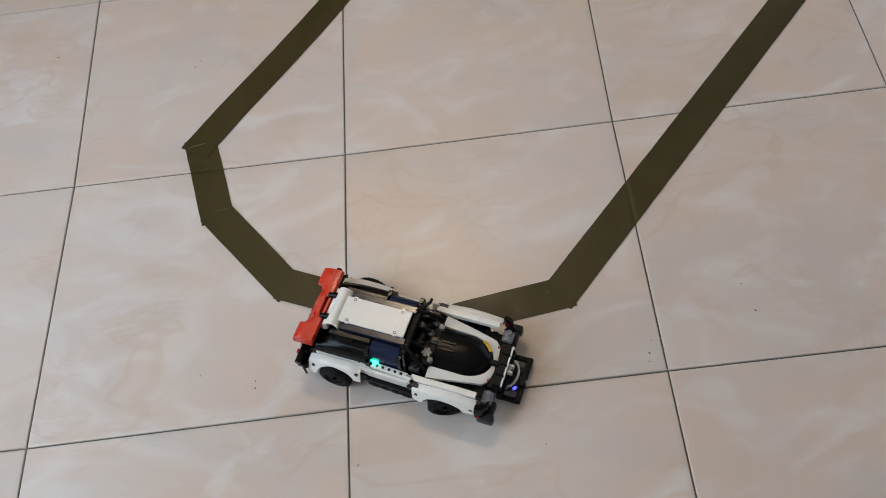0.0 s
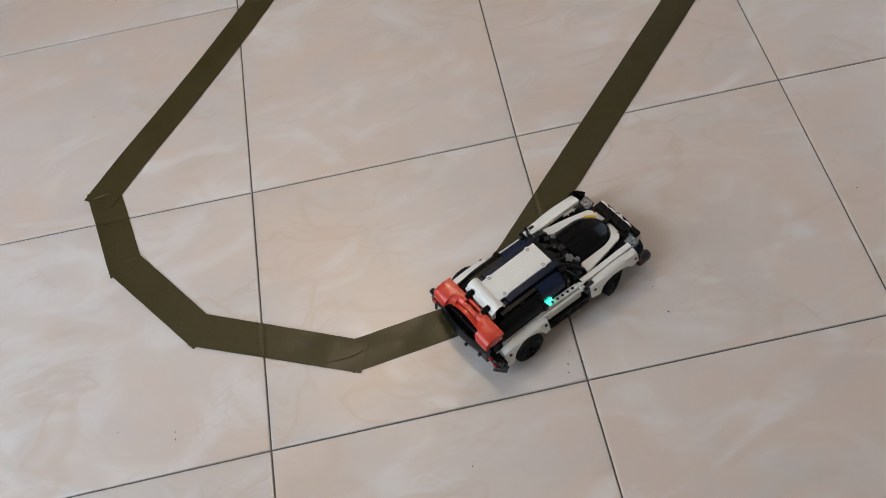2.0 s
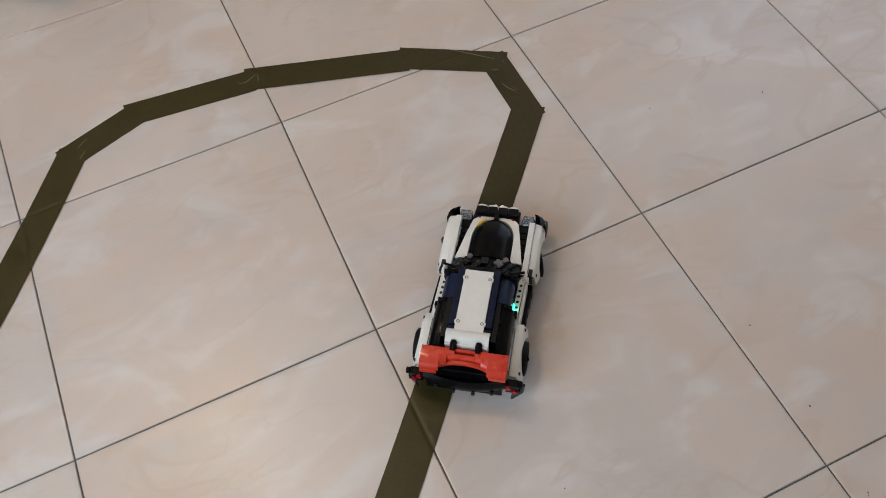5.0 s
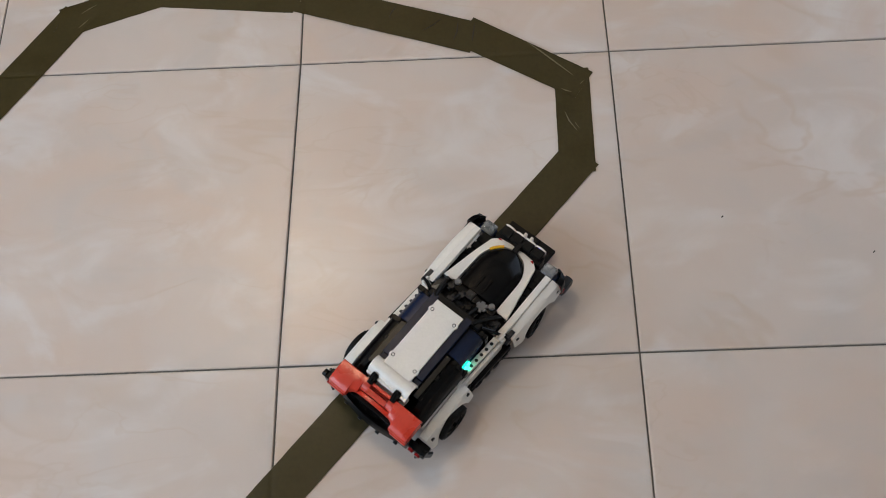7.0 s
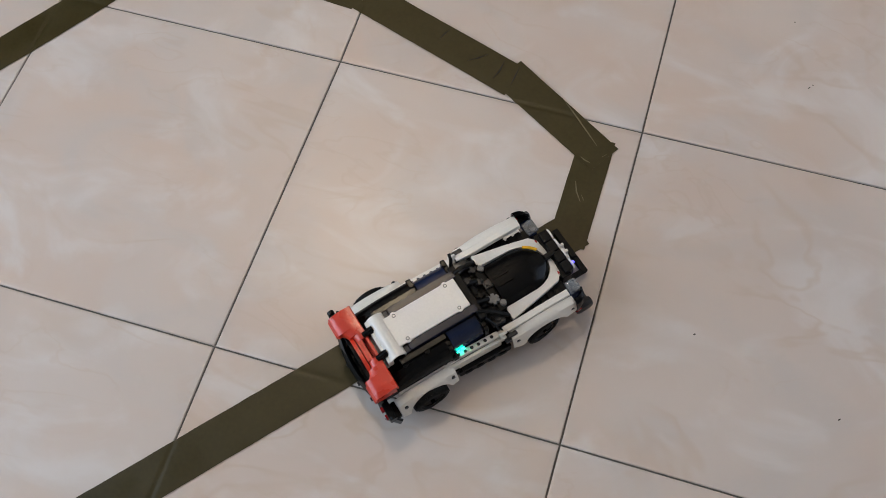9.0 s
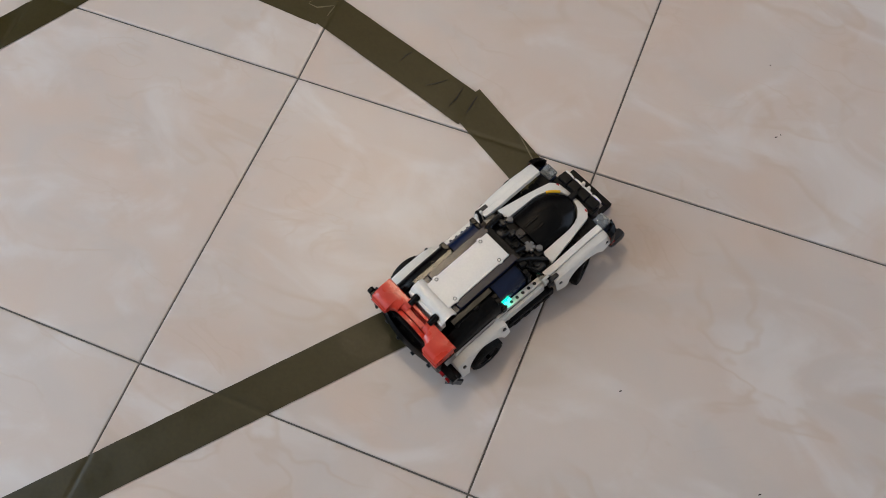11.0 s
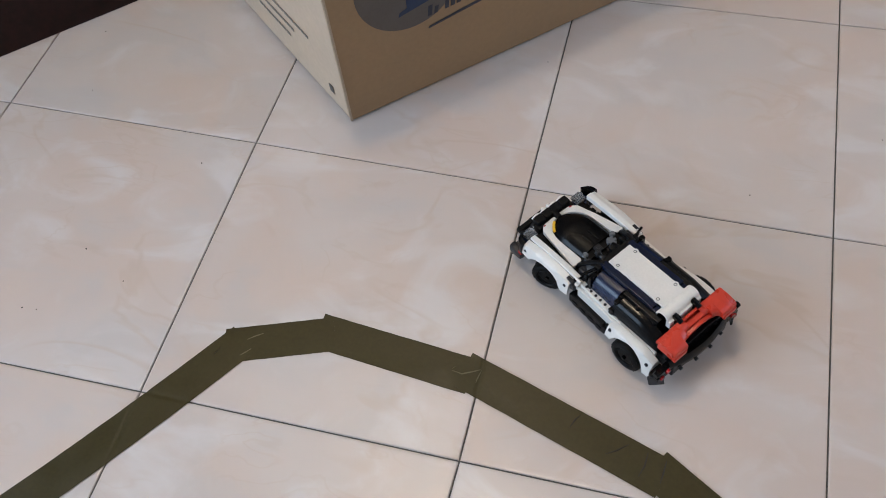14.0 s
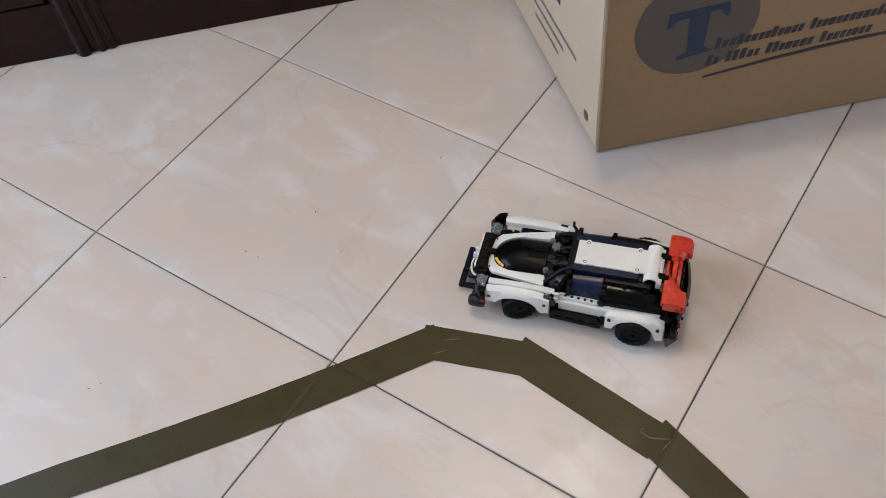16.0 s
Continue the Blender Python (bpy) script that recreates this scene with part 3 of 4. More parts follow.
def rear_fender(bm, s):
    rows = []
    for i in range(25):
        x = -73 + 70 * i / 24
        top = 46.5 - 7 * max(0, (-52 - x) / 22) ** 1.6 - 4 * max(0, (x + 16) / 14) ** 2
        low = arch_low(x, REAR_X, 25, 20 if x < REAR_X else 27, 42.0)
        low = min(low, top - 2.2)
        out = 62.5 + 7.0 * (top - low) / 28
        rows.append([(x, s * 52.0, top + 0.2), (x, s * 57, top), (x, s * 61, top - 1.2), (x, s * (62.2 * 0.5 + out * 0.5), top * 0.5 + low * 0.5), (x, s * out, low)])
    sheet(bm, rows, 2.0)


both("rear_fender", rear_fender, WHITE, "white curved rear wheel arch panel")
both("fender_beam", lambda bm, s: sbox(bm, s, -66, -8, 47.4, 51.2, 38, 45.6, 0.8), WHITE, "thin white beam inside the rear wheel arch panel")


def front_fender(bm, s):
    rows = []
    for i in range(25):
        x = 66 + 80 * i / 24
        f = (x - 66) / 80
        rise = math.sin(f * math.pi) ** 0.7
        top = 47 + 4.5 * rise
        low = arch_low(x, FRONT_X, 26, 27 + 7 * f, 44.0)
        low = min(low, top - 4.0)
        out = 62.5 + 5.5 * (top - low) / 24 - 2.5 * max(0, 1 - f * 6)
        rows.append([(x, s * 52.6, top + 1.2), (x, s * 56.5, top + 0.8), (x, s * 61, top - 0.8), (x, s * (62 * 0.5 + out * 0.5), top * 0.5 + low * 0.5), (x, s * out, low)])
    sheet(bm, rows, 2.0)


both("front_fender", front_fender, WHITE, "white curved front wheel arch panel")


def fender_strip(bm, s):
    rows = []
    for i in range(13):
        f = i / 12
        x, z = 62 + 82 * f, 52.6 + 2.2 * math.sin(math.pi * min(1, 0.15 + f * 0.7))
        rows.append([(x, s * 44.6, z - 7), (x, s * 44.8, z - 0.4), (x, s * 45.4, z + 0.2), (x, s * 51.6, z + 0.2), (x, s * 52.2, z - 0.4), (x, s * 52.3, z - 3)])
    sheet(bm, rows, 1.6)


both("fender_strip", fender_strip, WHITE, "white strip along the bonnet edge")
both("fender_plug", lambda bm, s: (sbox(bm, s, 63, 74, 53.5, 58.5, 44, 50.6, 0.8), sbox(bm, s, 59, 66, 46, 60, 38, 46, 1)), GREY, "dark grey plug behind the front wheel arch")
both("fender_cap", lambda bm, s: sheet(bm, [[(146 + 15 * math.sin(a), s * (49 + 17.5 * math.cos(a) ** 0.8 * w), z) for a in (0.0, 0.3, 0.6, 0.9, 1.2, 1.5)] for w, z in ((0.55, 50), (0.9, 48), (1.0, 43), (1.0, 30))], 2.0), BLACK, "black rounded corner piece beside the headlight")
both("front_flap", lambda bm, s: (sbox(bm, s, 147, 169, 56, 67.5, 14, 30, 5.0), sbox(bm, s, 150, 166, 40, 58, 16, 28, 2.0)), GREY, "dark grey rounded front corner block")
for x, y, z in ((141, 61.5, 40), (72, 61, 40), (-66, 62, 35), (-8, 61.5, 39)):
    both("fender_pin", lambda bm, s: rod(bm, (x, s * y, z), (x, s * (y + 3), z), 2.2), GREY)
both("red_marker", lambda bm, s: sbox(bm, s, 146, 152, 60, 66.5, 27, 32, 0.8), RED_CLEAR, "small red marker")


# bonnet
def half_width(x):
    """Half the width of the bonnet dome at x."""
    f = min(1, max(0, (x - 114) / 33))
    return 26.0 * math.sqrt(max(0.0, 1 - f * f)) + 0.2


def dome(bm):
    rows = []
    for i in range(17):
        x = 80 + 66.5 * math.sin(i / 16 * math.pi / 2)
        w = half_width(x)
        crown = 59.5 - 2.0 * (x - 80) / 66 - 9.0 * max(0, (x - 112) / 34) ** 2.2
        rows.append([(x, w * c, crown - 11 * w / 26 * (1 - math.sqrt(max(0, 1 - c * c * 0.96)))) for c in (k / 8 for k in range(-8, 9))])
    sheet(bm, rows, 1.8)


piece("bonnet_dome", dome, BLACK, "glossy black domed bonnet scoop")
for y in (-5, 5):
    piece("bonnet_rib", lambda bm: box(bm, 83, 102, y - 1.4, y + 1.4, 57.5, 60.2, 0.6), BLACK)


def bonnet_panel(bm, s):
    rows = []
    for i in range(25):
        f = i / 24
        if f < 0.42:
            g = f / 0.42
            xi, yi = 78 + 37 * g, 26.5
            xo, yo = 78 + 41 * g, 43 - 7.5 * g
            fall = 3.0 * g
        else:
            g = (f - 0.42) / 0.58
            a = 1.46 * g
            xi, yi = 115 + 33.5 * math.sin(a), 26.5 * math.cos(a)
            if g < 0.5:
                xo, yo = 119 + 26 * g / 0.5, 35.5 - 5.5 * g / 0.5
            elif g < 0.7:
                xo, yo = 145 + 7 * (g - 0.5) / 0.2, 30 - 7 * (g - 0.5) / 0.2
            else:
                xo, yo = 152 + 2.5 * (g - 0.7) / 0.3, 23 - 20 * (g - 0.7) / 0.3
            fall = 3.0 + 6.5 * g
        rows.append([(xi, s * yi, 43 - fall), (xi * 0.9 + xo * 0.1, s * (yi * 0.9 + yo * 0.1), 53.5 - fall), (xi * 0.4 + xo * 0.6, s * (yi * 0.4 + yo * 0.6), 53.2 - fall), (xo, s * yo, 52 - fall), (xo, s * yo, 47 - fall)])
    sheet(bm, rows, 1.6)


both("bonnet_panel", bonnet_panel, WHITE, "white curved panel beside the bonnet scoop")
both("bonnet_pin", lambda bm, s: rod(bm, (149.5, s * 22, 40), (149.5, s * 22, 45.2), 2.0), RED_CLEAR, "small dark red pin")
piece("yellow_clip", lambda bm: sheet(bm, [[(115 + (r + 6) * math.sin(a), r * math.cos(a), z) for a in (0.55 + 0.08 * k for k in range(8))] for r, z in ((25.0, 52.0), (28.0, 50.6))], 1.5), YELLOW, "yellow clip showing beside the scoop")


def engine_bay(bm):
    box(bm, 74, 150, -44, 44, 26, 38, 1.5)
    for s in (-1, 1):
        for k in range(5):
            sbox(bm, s, 96 + k * 10, 103 + k * 10, 34, 45, 36, 43 - k, 0.8)
        sbox(bm, s, 66, 86, 30, 46, 38, 47, 1)


piece("engine_bay", engine_bay, MATT, "black beams under the bonnet")


# front lights and bumper
def light_bar(bm):
    box(bm, 151, 163, -30, 30, 28, 43, 1.0)
    for k in range(4):
        y = -21 + 14 * k
        box(bm, 156, 167, y - 6.6, y + 6.6, 32, 49, 1.2)
    box(bm, 146, 160, -3, 3, 42, 50, 1)


piece("light_bar", light_bar, MATT, "black bar of four front lamps")
for k in range(4):
    y = -21 + 14 * k
    piece("lamp_brow", lambda bm: sheet(bm, [[(x, y + 7.0 * math.sin(a), 45.0 + 5.0 * math.cos(a)) for a in (-1.3 + 0.26 * j for j in range(11))] for x in (166.9, 168.9)], 0.9), WHITE, "white scalloped brow over a front lamp")
both("headlight", lambda bm, s: (sbox(bm, s, 149, 163, 34, 50, 36.6, 42, 2.4), rod(bm, (156, s * 38, 41), (156, s * 38, 44.5), 3.4), rod(bm, (156, s * 46, 41), (156, s * 46, 44.5), 3.4)), CLEAR, "clear headlight brick")
both("headlight_base", lambda bm, s: sbox(bm, s, 148, 160, 33, 54, 22, 36.5, 1.2), NAVY, "dark blue brick under the headlight")


def push_bar(bm):
    for s in (-1, 1):
        sbox(bm, s, 160, 189, 25, 31, 5, 11, 1.2)
        rod(bm, (164, s * 28, 5), (164, s * 28, 22), 3.2)
    box(bm, 183, 190, -31, -3, 5, 12, 1.2)
    box(bm, 183, 190, 3, 31, 5, 12, 1.2)
    box(bm, 182, 189, -10, 10, 11, 15, 1.0)
    box(bm, 160, 168, -30, 30, 10, 22, 1.2)


both("nose_clip", lambda bm, s: (sbox(bm, s, 168.5, 175, 2.5, 6, 36, 44, 1), sbox(bm, s, 168.5, 172, 0.2, 4, 38, 41, 0.5)), WHITE, "small white clip at the nose")
piece("push_bar", push_bar, MATT, "black open bumper frame")
piece("bumper_insert", lambda bm: (box(bm, 169, 182, -16, 16, 6, 13, 2), rod(bm, (175, -8, 13), (175, -8, 16), 4.5), rod(bm, (175, 8, 13), (175, 8, 16), 4.5)), GREY, "grey brick inside the bumper frame")
piece("bumper_tube", lambda bm: [rod(bm, (168 + 11 * math.sin(a), -18 * math.cos(a), 19), (168 + 11 * math.sin(a + 0.4), -18 * math.cos(a + 0.4), 19), 1.5) for a in (0.2 + 0.4 * k for k in range(7))], WHITE, "white bent tube at the nose")
piece("nose_light", lambda bm: rod(bm, (178, -15, 12), (180, -15, 16.5), 2.0), VIOLET_GLOW, "small violet light")


# windscreen frame
def pillar(bm, s):
    pts = [(46, s * 25, 78), (58, s * 29, 72), (70, s * 34, 60), (76, s * 36, 52)]
    for p, q in zip(pts, pts[1:]):
        rod(bm, p, q, 2.7, sides=8)
    for p in pts:
        bmesh.ops.create_uvsphere(bm, u_segments=10, v_segments=6, radius=2.7, matrix=Matrix.Translation(p))


both("windscreen_pillar", pillar, MATT, "black windscreen pillar")


def cockpit(bm):
    box(bm, -30, 76, -30, 30, 30, 52, 1.5)
    box(bm, 44, 52, -34, 34, 70, 77, 1.5)
    for y in (-24, -8, 8, 24):
        box(bm, 52, 80, y - 3.5, y + 3.5, 46, 54, 1)
    box(bm, 56, 64, -40, 40, 44, 52, 1)
    box(bm, 70, 79, -30, 30, 48, 56, 1)
    rod(bm, (58, -18, 56), (58, 18, 56), 5, sides=12)
    rod(bm, (66, -12, 60), (50, -12, 68), 3, sides=10)
    rod(bm, (66, 12, 60), (50, 12, 68), 3, sides=10)


piece("cockpit", cockpit, MATT, "black beams of the cockpit")
both("grey_pin", lambda bm, s: (rod(bm, (78, s * 23, 54), (78, s * 23, 59.5), 3.6), rod(bm, (78, s * 23, 59.5), (78, s * 23, 60.5), 2.4)), PALE, "light grey pin")
piece("grey_star", lambda bm: [box(bm, -6.5, 6.5, -2.0, 2.0, -2, 2, 0.5, Matrix.Translation((71, -15, 58)) @ Matrix.Rotation(0.3 + k * math.pi / 3, 4, "Z")) for k in range(3)], PALE, "light grey star-shaped connector behind the bonnet")
piece("grey_brick", lambda bm: (box(bm, 70, 80, -1, 8.5, 54, 58.5, 0.8), rod(bm, (75, 3.8, 58.5), (75, 3.8, 60), 2.4)), GREY, "dark grey brick behind the bonnet")
piece("grey_wedge", lambda bm: slab(bm, [(51, 26), (66, 33), (53, 41)], 59, 63), PALE, "light grey triangular bracket")
for x, y, z, r in ((60, -6, 63, 3.2), (68, 10, 58, 2.8), (56, 14, 66, 3.0), (62, -26, 60, 3.2), (54, -30, 64, 3.0), (70, 26, 56, 2.8)):
    piece("cockpit_connector", lambda bm: (rod(bm, (x - 5, y, z), (x + 5, y, z), r, sides=12), box(bm, x - 2, x + 2, y - 4, y + 4, z - r, z + r, 0.6)), GREY if y > 0 else MATT, "")
both("aerial_arm", lambda bm, s: (rod(bm, (49, s * 34, 74), (55, s * 45, 68), 2.0, sides=8), rod(bm, (55, s * 45, 68), (56, s * 51, 69), 1.7, sides=8)), BLACK, "thin black arm beside the windscreen")
both("grey_block", lambda bm, s: (sbox(bm, s, 56, 70, 30, 42, 50, 58, 1.2), rod(bm, (63, s * 36, 58), (63, s * 36, 61), 3)), GREY, "dark grey brick beside the cockpit")
both("pillar_pin", lambda bm, s: rod(bm, (80, s * 39, 47), (80, s * 46, 47), 3, sides=12), PALE)


# roof
def roof_plate(bm):
    box(bm, -43, 43, -17.6, 17.6, 79, 82, 0.9)
    for x in (-31.2, 31.2):
        for y in (-15.6, 15.6):
            rod(bm, (x, y, 79), (x, y, 82.3), 3.4, sides=16)


piece("roof_plate", roof_plate, WHITE, "flat white roof plate")
for x in (-31.2, 31.2):
    for y in (-14.4, 14.4):
        piece("roof_pin", lambda bm: lathe_up(bm, x, y), GREY, "grey roof pin with a hollow head")


def roller(bm):
    rows = []
    for y in (-26, -18, 18, 26):
        rows.append([(-49 + 9.5 * math.cos(a), y, 75 + 9.5 * math.sin(a)) for a in (math.pi * (1.12 - 1.22 * k / 12) for k in range(13))])
    sheet(bm, rows, 2.0)
    box(bm, -61, -55, -26, 26, 66, 78, 1)
    box(bm, -66, -60, -24, 24, 58, 64, 1)


piece("roof_end", roller, WHITE, "white rounded rear edge of the roof")
both("roller_pin", lambda bm, s: (rod(bm, (-68, s * 15, 76), (-56, s * 15, 80), 3.4), box(bm, -64, -57, s * 15 - 4, s * 15 + 4, 70, 80, 1)), BLACK, "black pin holding the spoiler")
both("roof_rail", lambda bm, s: (sbox(bm, s, -34, 47, 18.0, 26.3, 72, 80.0, 0.5), sbox(bm, s, -42, -34.3, 18, 26, 66, 77, 0.6)), RAIL, "glossy black roof rail with a blue reflection in its colour")
both("roof_beam", lambda bm, s: sbox(bm, s, -50, 4, 26.8, 33.2, 66, 75.0, 0.5, None), BEAM, "black side beam under the roof")


def side_window(bm, s):
    rows = []
    for i in range(7):
        x = 6 + 36 * i / 6
        rows.append([(x, s * 27, 73 - 0.3 * i), (x, s * 34, 72.5 - 0.3 * i), (x, s * 39.5, 69.5 - 0.3 * i), (x, s * 43, 64 - 0.3 * i), (x, s * 44, 56), (x, s * 44.2, 44)])
    sheet(bm, rows, 1.8)


both("side_window", side_window, NAVY, "dark blue curved side window panel")
both("window_post", lambda bm, s: (sbox(bm, s, 42.5, 48, 28, 46, 46, 70, 1.0), rod(bm, (45, s * 40, 68), (45, s * 40, 72), 2.6, sides=12)), BLACK, "black post in front of the side window")


def rear_quarter(bm, s):
    rows = []
    for i in range(12):
        x = -66 + 70 * i / 11
        drop = 10 * max(0, (-30 - x) / 36) ** 1.6
        rows.append([(x, s * 33.6, 69.5 - drop), (x, s * 40, 69 - drop), (x, s * 45.5, 65.5 - drop * 0.9), (x, s * 48.6, 58 - drop * 0.4), (x, s * 49.5, 48)])
    sheet(bm, rows, 1.8)


both("rear_quarter", rear_quarter, BLACK, "glossy black curved rear quarter panel")
both("quarter_clip", lambda bm, s: (rod(bm, (-20, s * 33, 68), (-20, s * 33, 74), 3, sides=12), rod(bm, (-46, s * 33, 64), (-46, s * 33, 71), 3, sides=12), sbox(bm, s, -48, -18, 31.5, 34.5, 66, 69.5, 0.6)), MATT, "black connector along the roof edge")
both("quarter_bracket", lambda bm, s: (sbox(bm, s, 0, 5.6, 34, 46, 44, 70, 1), sbox(bm, s, 1.5, 7.4, 46, 51.5, 46, 57, 1), rod(bm, (3, s * 38, 66), (3, s * 38, 72.5), 2.4)), BLACK)


# sides
def side_beam(bm, s):
    sbox(bm, s, 8, 56, 44.6, 51.6, 42, 50, 0.9)
    sbox(bm, s, -12, 7.6, 45.6, 52.0, 40, 47, 0.9)
    sbox(bm, s, -14, 56, 51.8, 55.6, 28, 45, 1.0)


both("side_beam", side_beam, WHITE, "white beam with a row of round holes")
for s in (1, -1):
    for k in range(8):
        x = -8 + 8.0 * k
        top = 47 if k < 2 else 50
        piece("beam_hole", lambda bm: rod(bm, (x, s * 48.3, top - 0.3), (x, s * 48.3, top + 0.3), 1.9, sides=12), GREY)
both("mirror_stem", lambda bm, s: sbox(bm, s, 56, 62, 46, 56, 40, 50, 1.2), WHITE)
both("door_mirror", lambda bm, s: box(bm, 54, 63, -3.5, 3.5, -1.6, 1.6, 0.8, Matrix.Translation((1, s * 51, 53)) @ Matrix.Rotation(s * 1.0, 4, "X")), WHITE, "small white door mirror")
both("mirror_arm", lambda bm, s: rod(bm, (62, s * 40, 50), (64, s * 54, 52), 2.2, sides=8), BLACK)


def skirt(bm, s):
    sbox(bm, s, 2, 66, 44, 60, 10, 26, 1.5)
    sbox(bm, s, 6, 62, 54, 61, 22, 30, 1.2)
    for k in range(4):
        sbox(bm, s, 8 + 14 * k, 17 + 14 * k, 60, 61.5, 13, 20, 0.6)
    sbox(bm, s, -12, 4, 46, 58, 16, 32, 1.2)


both("side_skirt", skirt, MATT, "black side sill")
piece("green_light", lambda bm: (box(bm, 8, 12, -46.6, -45.0, 50.5, 55.5, 0.5), box(bm, 12.2, 17, -46.4, -45.0, 51.5, 56.5, 0.5)), GREEN_GLOW, "glowing green status light")


# rear
def spoiler_lobe(bm, s):
    rows = []
    for y, rear in ((12, -77.5), (20, -78.2), (20.3, -82), (25, -84), (28.5, -87), (28.8, -91.5), (40, -92), (51.2, -91.5), (51.5, -90.5)):
        reach = (rear + 64) / -28.0
        rows.append([(-64 - reach * d, s * y, z) for d, z in ((0, 70), (0.4, 75), (1.4, 76.6), (12, 77), (21, 75.5), (26.0, 73.6), (27.6, 71.5), (28, 65))])
    sheet(bm, rows, 2.2)
    sbox(bm, s, -88, -67, 49, 51.5, 62, 75, 0.6)


both("spoiler_wing", spoiler_lobe, RED, "red spoiler wing")
piece("spoiler_bridge", lambda bm: (box(bm, -77.6, -71.5, -12.4, 12.4, 68, 75.6, 0.8), box(bm, -68, -64.5, -12.4, 12.4, 68, 75.6, 0.8), box(bm, -70, -66, -24, 24, 62, 68, 0.8)), RED, "red bridge between the spoiler wings")


def spoiler_arch(bm):
    outline = [(31 * math.cos(a), 55 + 18.5 * math.sin(a)) for a in (math.pi * k / 20 for k in range(21))]
    outline += [(26 * math.cos(a), 55 + 14.0 * math.sin(a)) for a in (math.pi * k / 20 for k in range(20, -1, -1))]
    n = len(outline)
    for low, high in ((-82.5, -78.5),):
        under, over = [bm.verts.new((low, *p)) for p in outline], [bm.verts.new((high, *p)) for p in outline]
        for i in range(n):
            bm.faces.new((under[i], under[(i + 1) % n], over[(i + 1) % n], over[i]))
        for i in range(20):
            for ring in (under, over):
                bm.faces.new((ring[i], ring[i + 1], ring[n - 2 - i], ring[n - 1 - i]))


piece("spoiler_arch", spoiler_arch, RED, "red arch under the spoiler")
both("spoiler_cheek", lambda bm, s: sbox(bm, s, -93, -88, 31, 51, 60, 67, 1.0), RED)


def rear_bumper(bm):
    rows = []
    for z, out in ((22, -90), (30, -96), (40, -97), (47, -93)):
        rows.append([(out + 0.0035 * y * y, y * 1.0, z + 0.0012 * y * y) for y in (-50 + 10 * k for k in range(11))])
    sheet(bm, rows, 2.2)
    box(bm, -90, -80, -46, 46, 18, 40, 1.5)
    for y in (-24, -8, 8, 24):
        rod(bm, (-88, y, 52), (-80, y, 52), 3, sides=10)
    box(bm, -86, -72, -46, 46, 40, 60, 1)


piece("rear_bumper", rear_bumper, BLACK, "black fan-shaped rear bumper")
both("bumper_stud", lambda bm, s: [rod(bm, (-98 + 0.0035 * y * y, s * y, 26), (-95 + 0.0035 * y * y, s * y, 26), 2.4, sides=12) for y in (12, 34)], GREY)
both("rear_bracket", lambda bm, s: (sbox(bm, s, -88, -74, 50, 68, 26, 34, 1.2), sbox(bm, s, -88, -80, 46, 66, 34, 44, 1.2), rod(bm, (-84, s * 66, 42), (-84, s * 70, 42), 4, sides=12)), BLACK, "black bracket at the rear corner")
both("tail_light", lambda bm, s: (rod(bm, (-91, s * 54, 40), (-87, s * 54, 40), 3.2), rod(bm, (-90, s * 61, 31), (-86, s * 61, 31), 3.2)), RED_CLEAR, "red tail light stud")
both("rear_flap", lambda bm, s: box(bm, -9, 9, -1.5, 1.5, -9, 9, 1.0, Matrix.Translation((-83, s * 64.5, 22)) @ Matrix.Rotation(s * radians(45), 4, "Z") @ Matrix.Rotation(radians(12), 4, "Y")), GREY, "dark grey rear mud flap")
both("rear_strut", lambda bm, s: rod(bm, (-70, s * 34, 44), (-72, s * 30, 70), 2.4, sides=8), BLACK)
piece("axle_tip", lambda bm: rod(bm, (REAR_X, -72, WHEEL_R), (REAR_X, 72, WHEEL_R), 2.3, sides=8), BLACK)

lay_tiles()


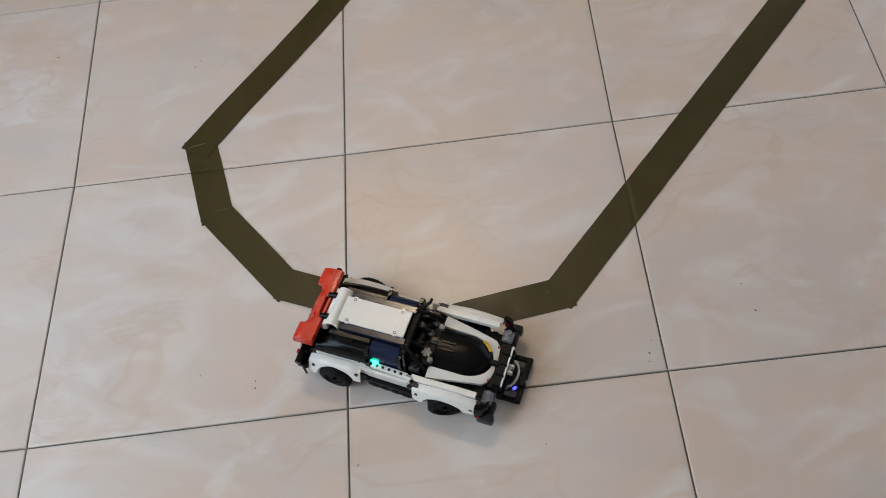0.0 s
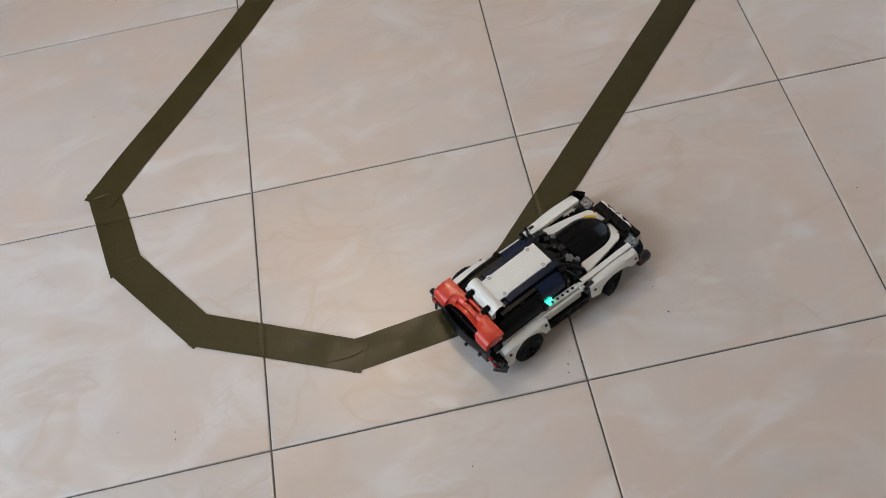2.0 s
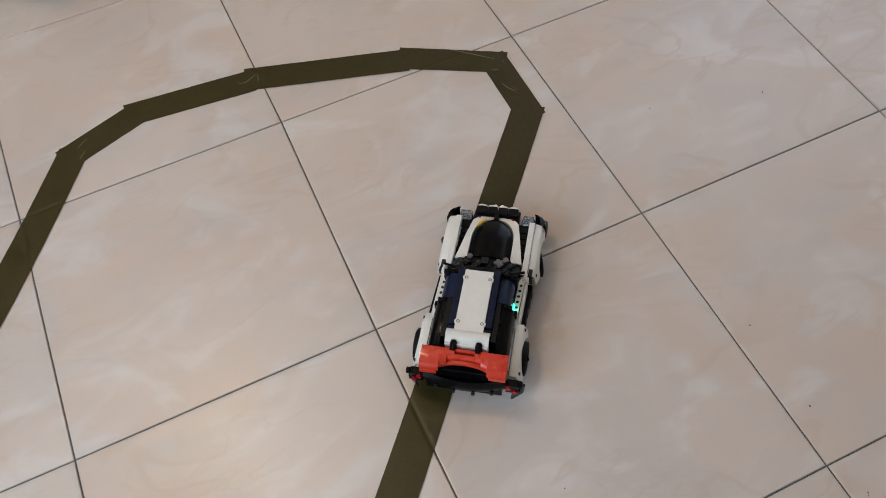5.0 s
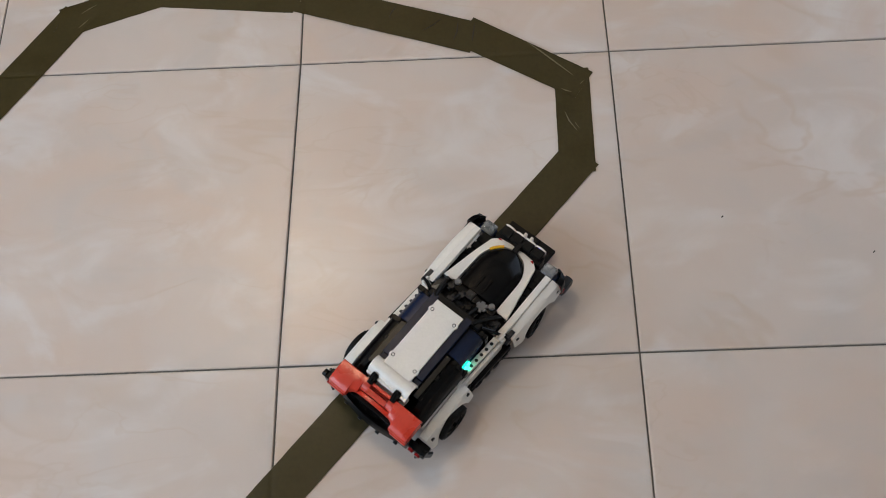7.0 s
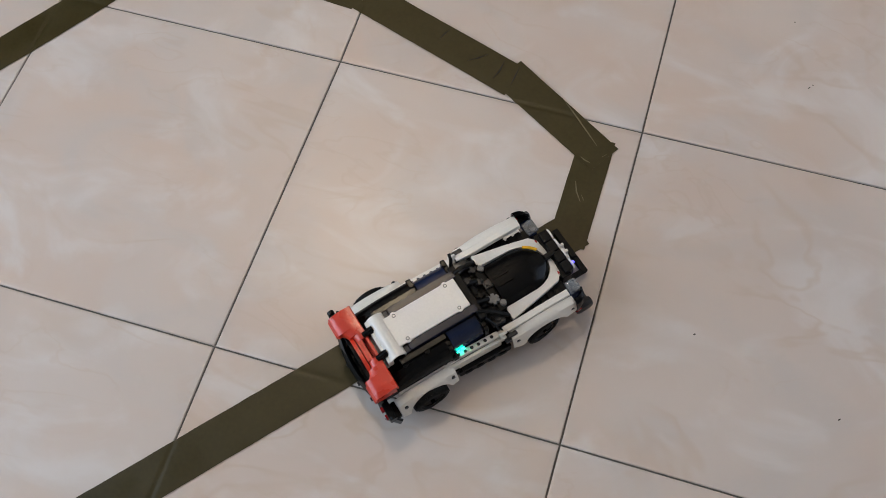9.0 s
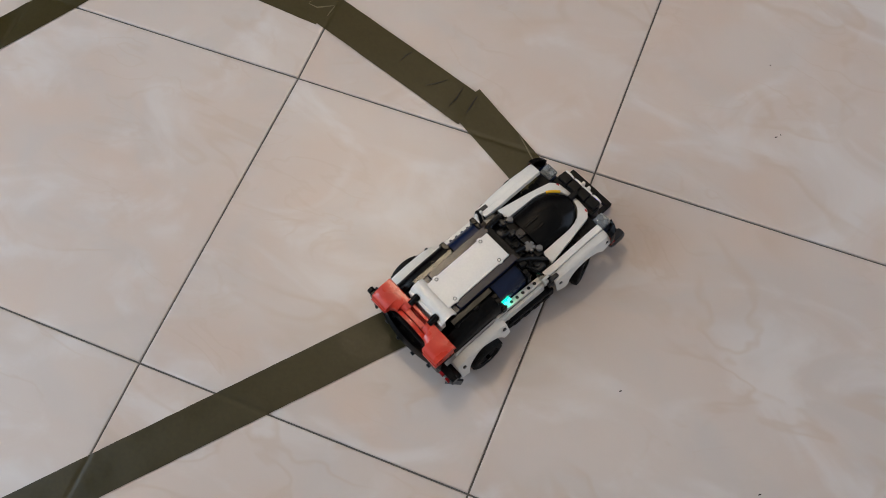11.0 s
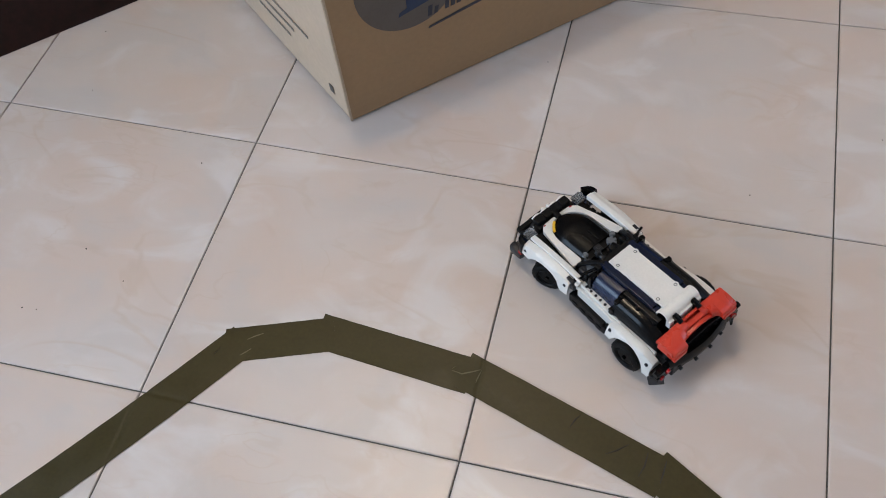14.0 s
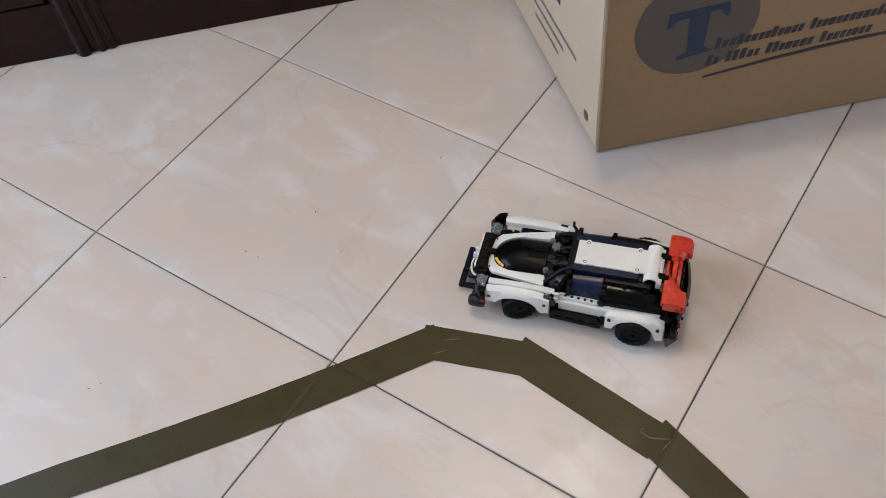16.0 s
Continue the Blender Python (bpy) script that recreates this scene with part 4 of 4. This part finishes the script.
# ---- what moves ----
CAR_ROWS = [
    (0, 0.049, -0.321, -23.2),
    (0.5, 0.1268, -0.3355, -10.1),
    (1, 0.1973, -0.3302, 2.4),
    (1.5, 0.2715, -0.3085, 15.2),
    (2, 0.339, -0.2727, 28.0),
    (2.5, 0.396, -0.2255, 40.5),
    (3, 0.44, -0.1635, 53.1),
    (3.5, 0.461, -0.1263, 58.2),
    (4, 0.4845, -0.1003, 52.0),
    (4.5, 0.496, -0.0882, 49.9),
    (5, 0.5125, -0.0615, 54.8),
    (7.5, 0.5795, 0.021, 48.6),
    (8, 0.5978, 0.048, 52.9),
    (8.5, 0.6222, 0.073, 47.5),
    (9, 0.6307, 0.0825, 48.5),
    (11.5, 0.7382, 0.2838, 74.7),
    (12, 0.7428, 0.3698, 88.6),
    (12.5, 0.727, 0.4415, 101.1),
    (13, 0.6943, 0.5212, 116.0),
    (13.5, 0.6428, 0.588, 131.0),
    (14, 0.5775, 0.6405, 144.2),
    (14.5, 0.4982, 0.6753, 157.9),
    (15, 0.4163, 0.6918, 171.5),
    (15.5, 0.3325, 0.6878, 184.0),
    (16, 0.2542, 0.6652, 197.8),
]
STEER = [(0, 21), (3, 21), (3.5, 24), (4, 10), (4.5, 16), (5.2, 20), (7.5, 6), (9.2, 8), (11, 22), (16, 21)]


def at_time(rows, t, k):
    """The value k of rows at t, by straight steps."""
    for p, q in zip(rows, rows[1:]):
        if t <= q[0]:
            return p[k] + (q[k] - p[k]) * (t - p[0]) / (q[0] - p[0])
    return rows[-1][k]


def motions():
    walk(CAR, [(t, pose(x, y, 0, 0, 0, turn)) for t, x, y, turn in CAR_ROWS])
    steps = [i / 10 for i in range(161)]
    gone, rolled = [0.0], 0.0
    for a, b in zip(steps, steps[1:]):
        rolled += math.hypot(at_time(CAR_ROWS, b, 1) - at_time(CAR_ROWS, a, 1), at_time(CAR_ROWS, b, 2) - at_time(CAR_ROWS, a, 2))
        gone.append(rolled)
    for ob, x, y in WHEELS:
        rows = []
        for t, d in zip(steps, gone):
            steer = at_time(STEER, t, 1) if x > 0 else 0
            rows.append((t, pose(x / 1000, y / 1000, WHEEL_R / 1000, 0, 0, steer) @ pose(0, 0, 0, 0, math.degrees(d / (WHEEL_R / 1000)), 0)))
        walk(ob, rows)


motions()
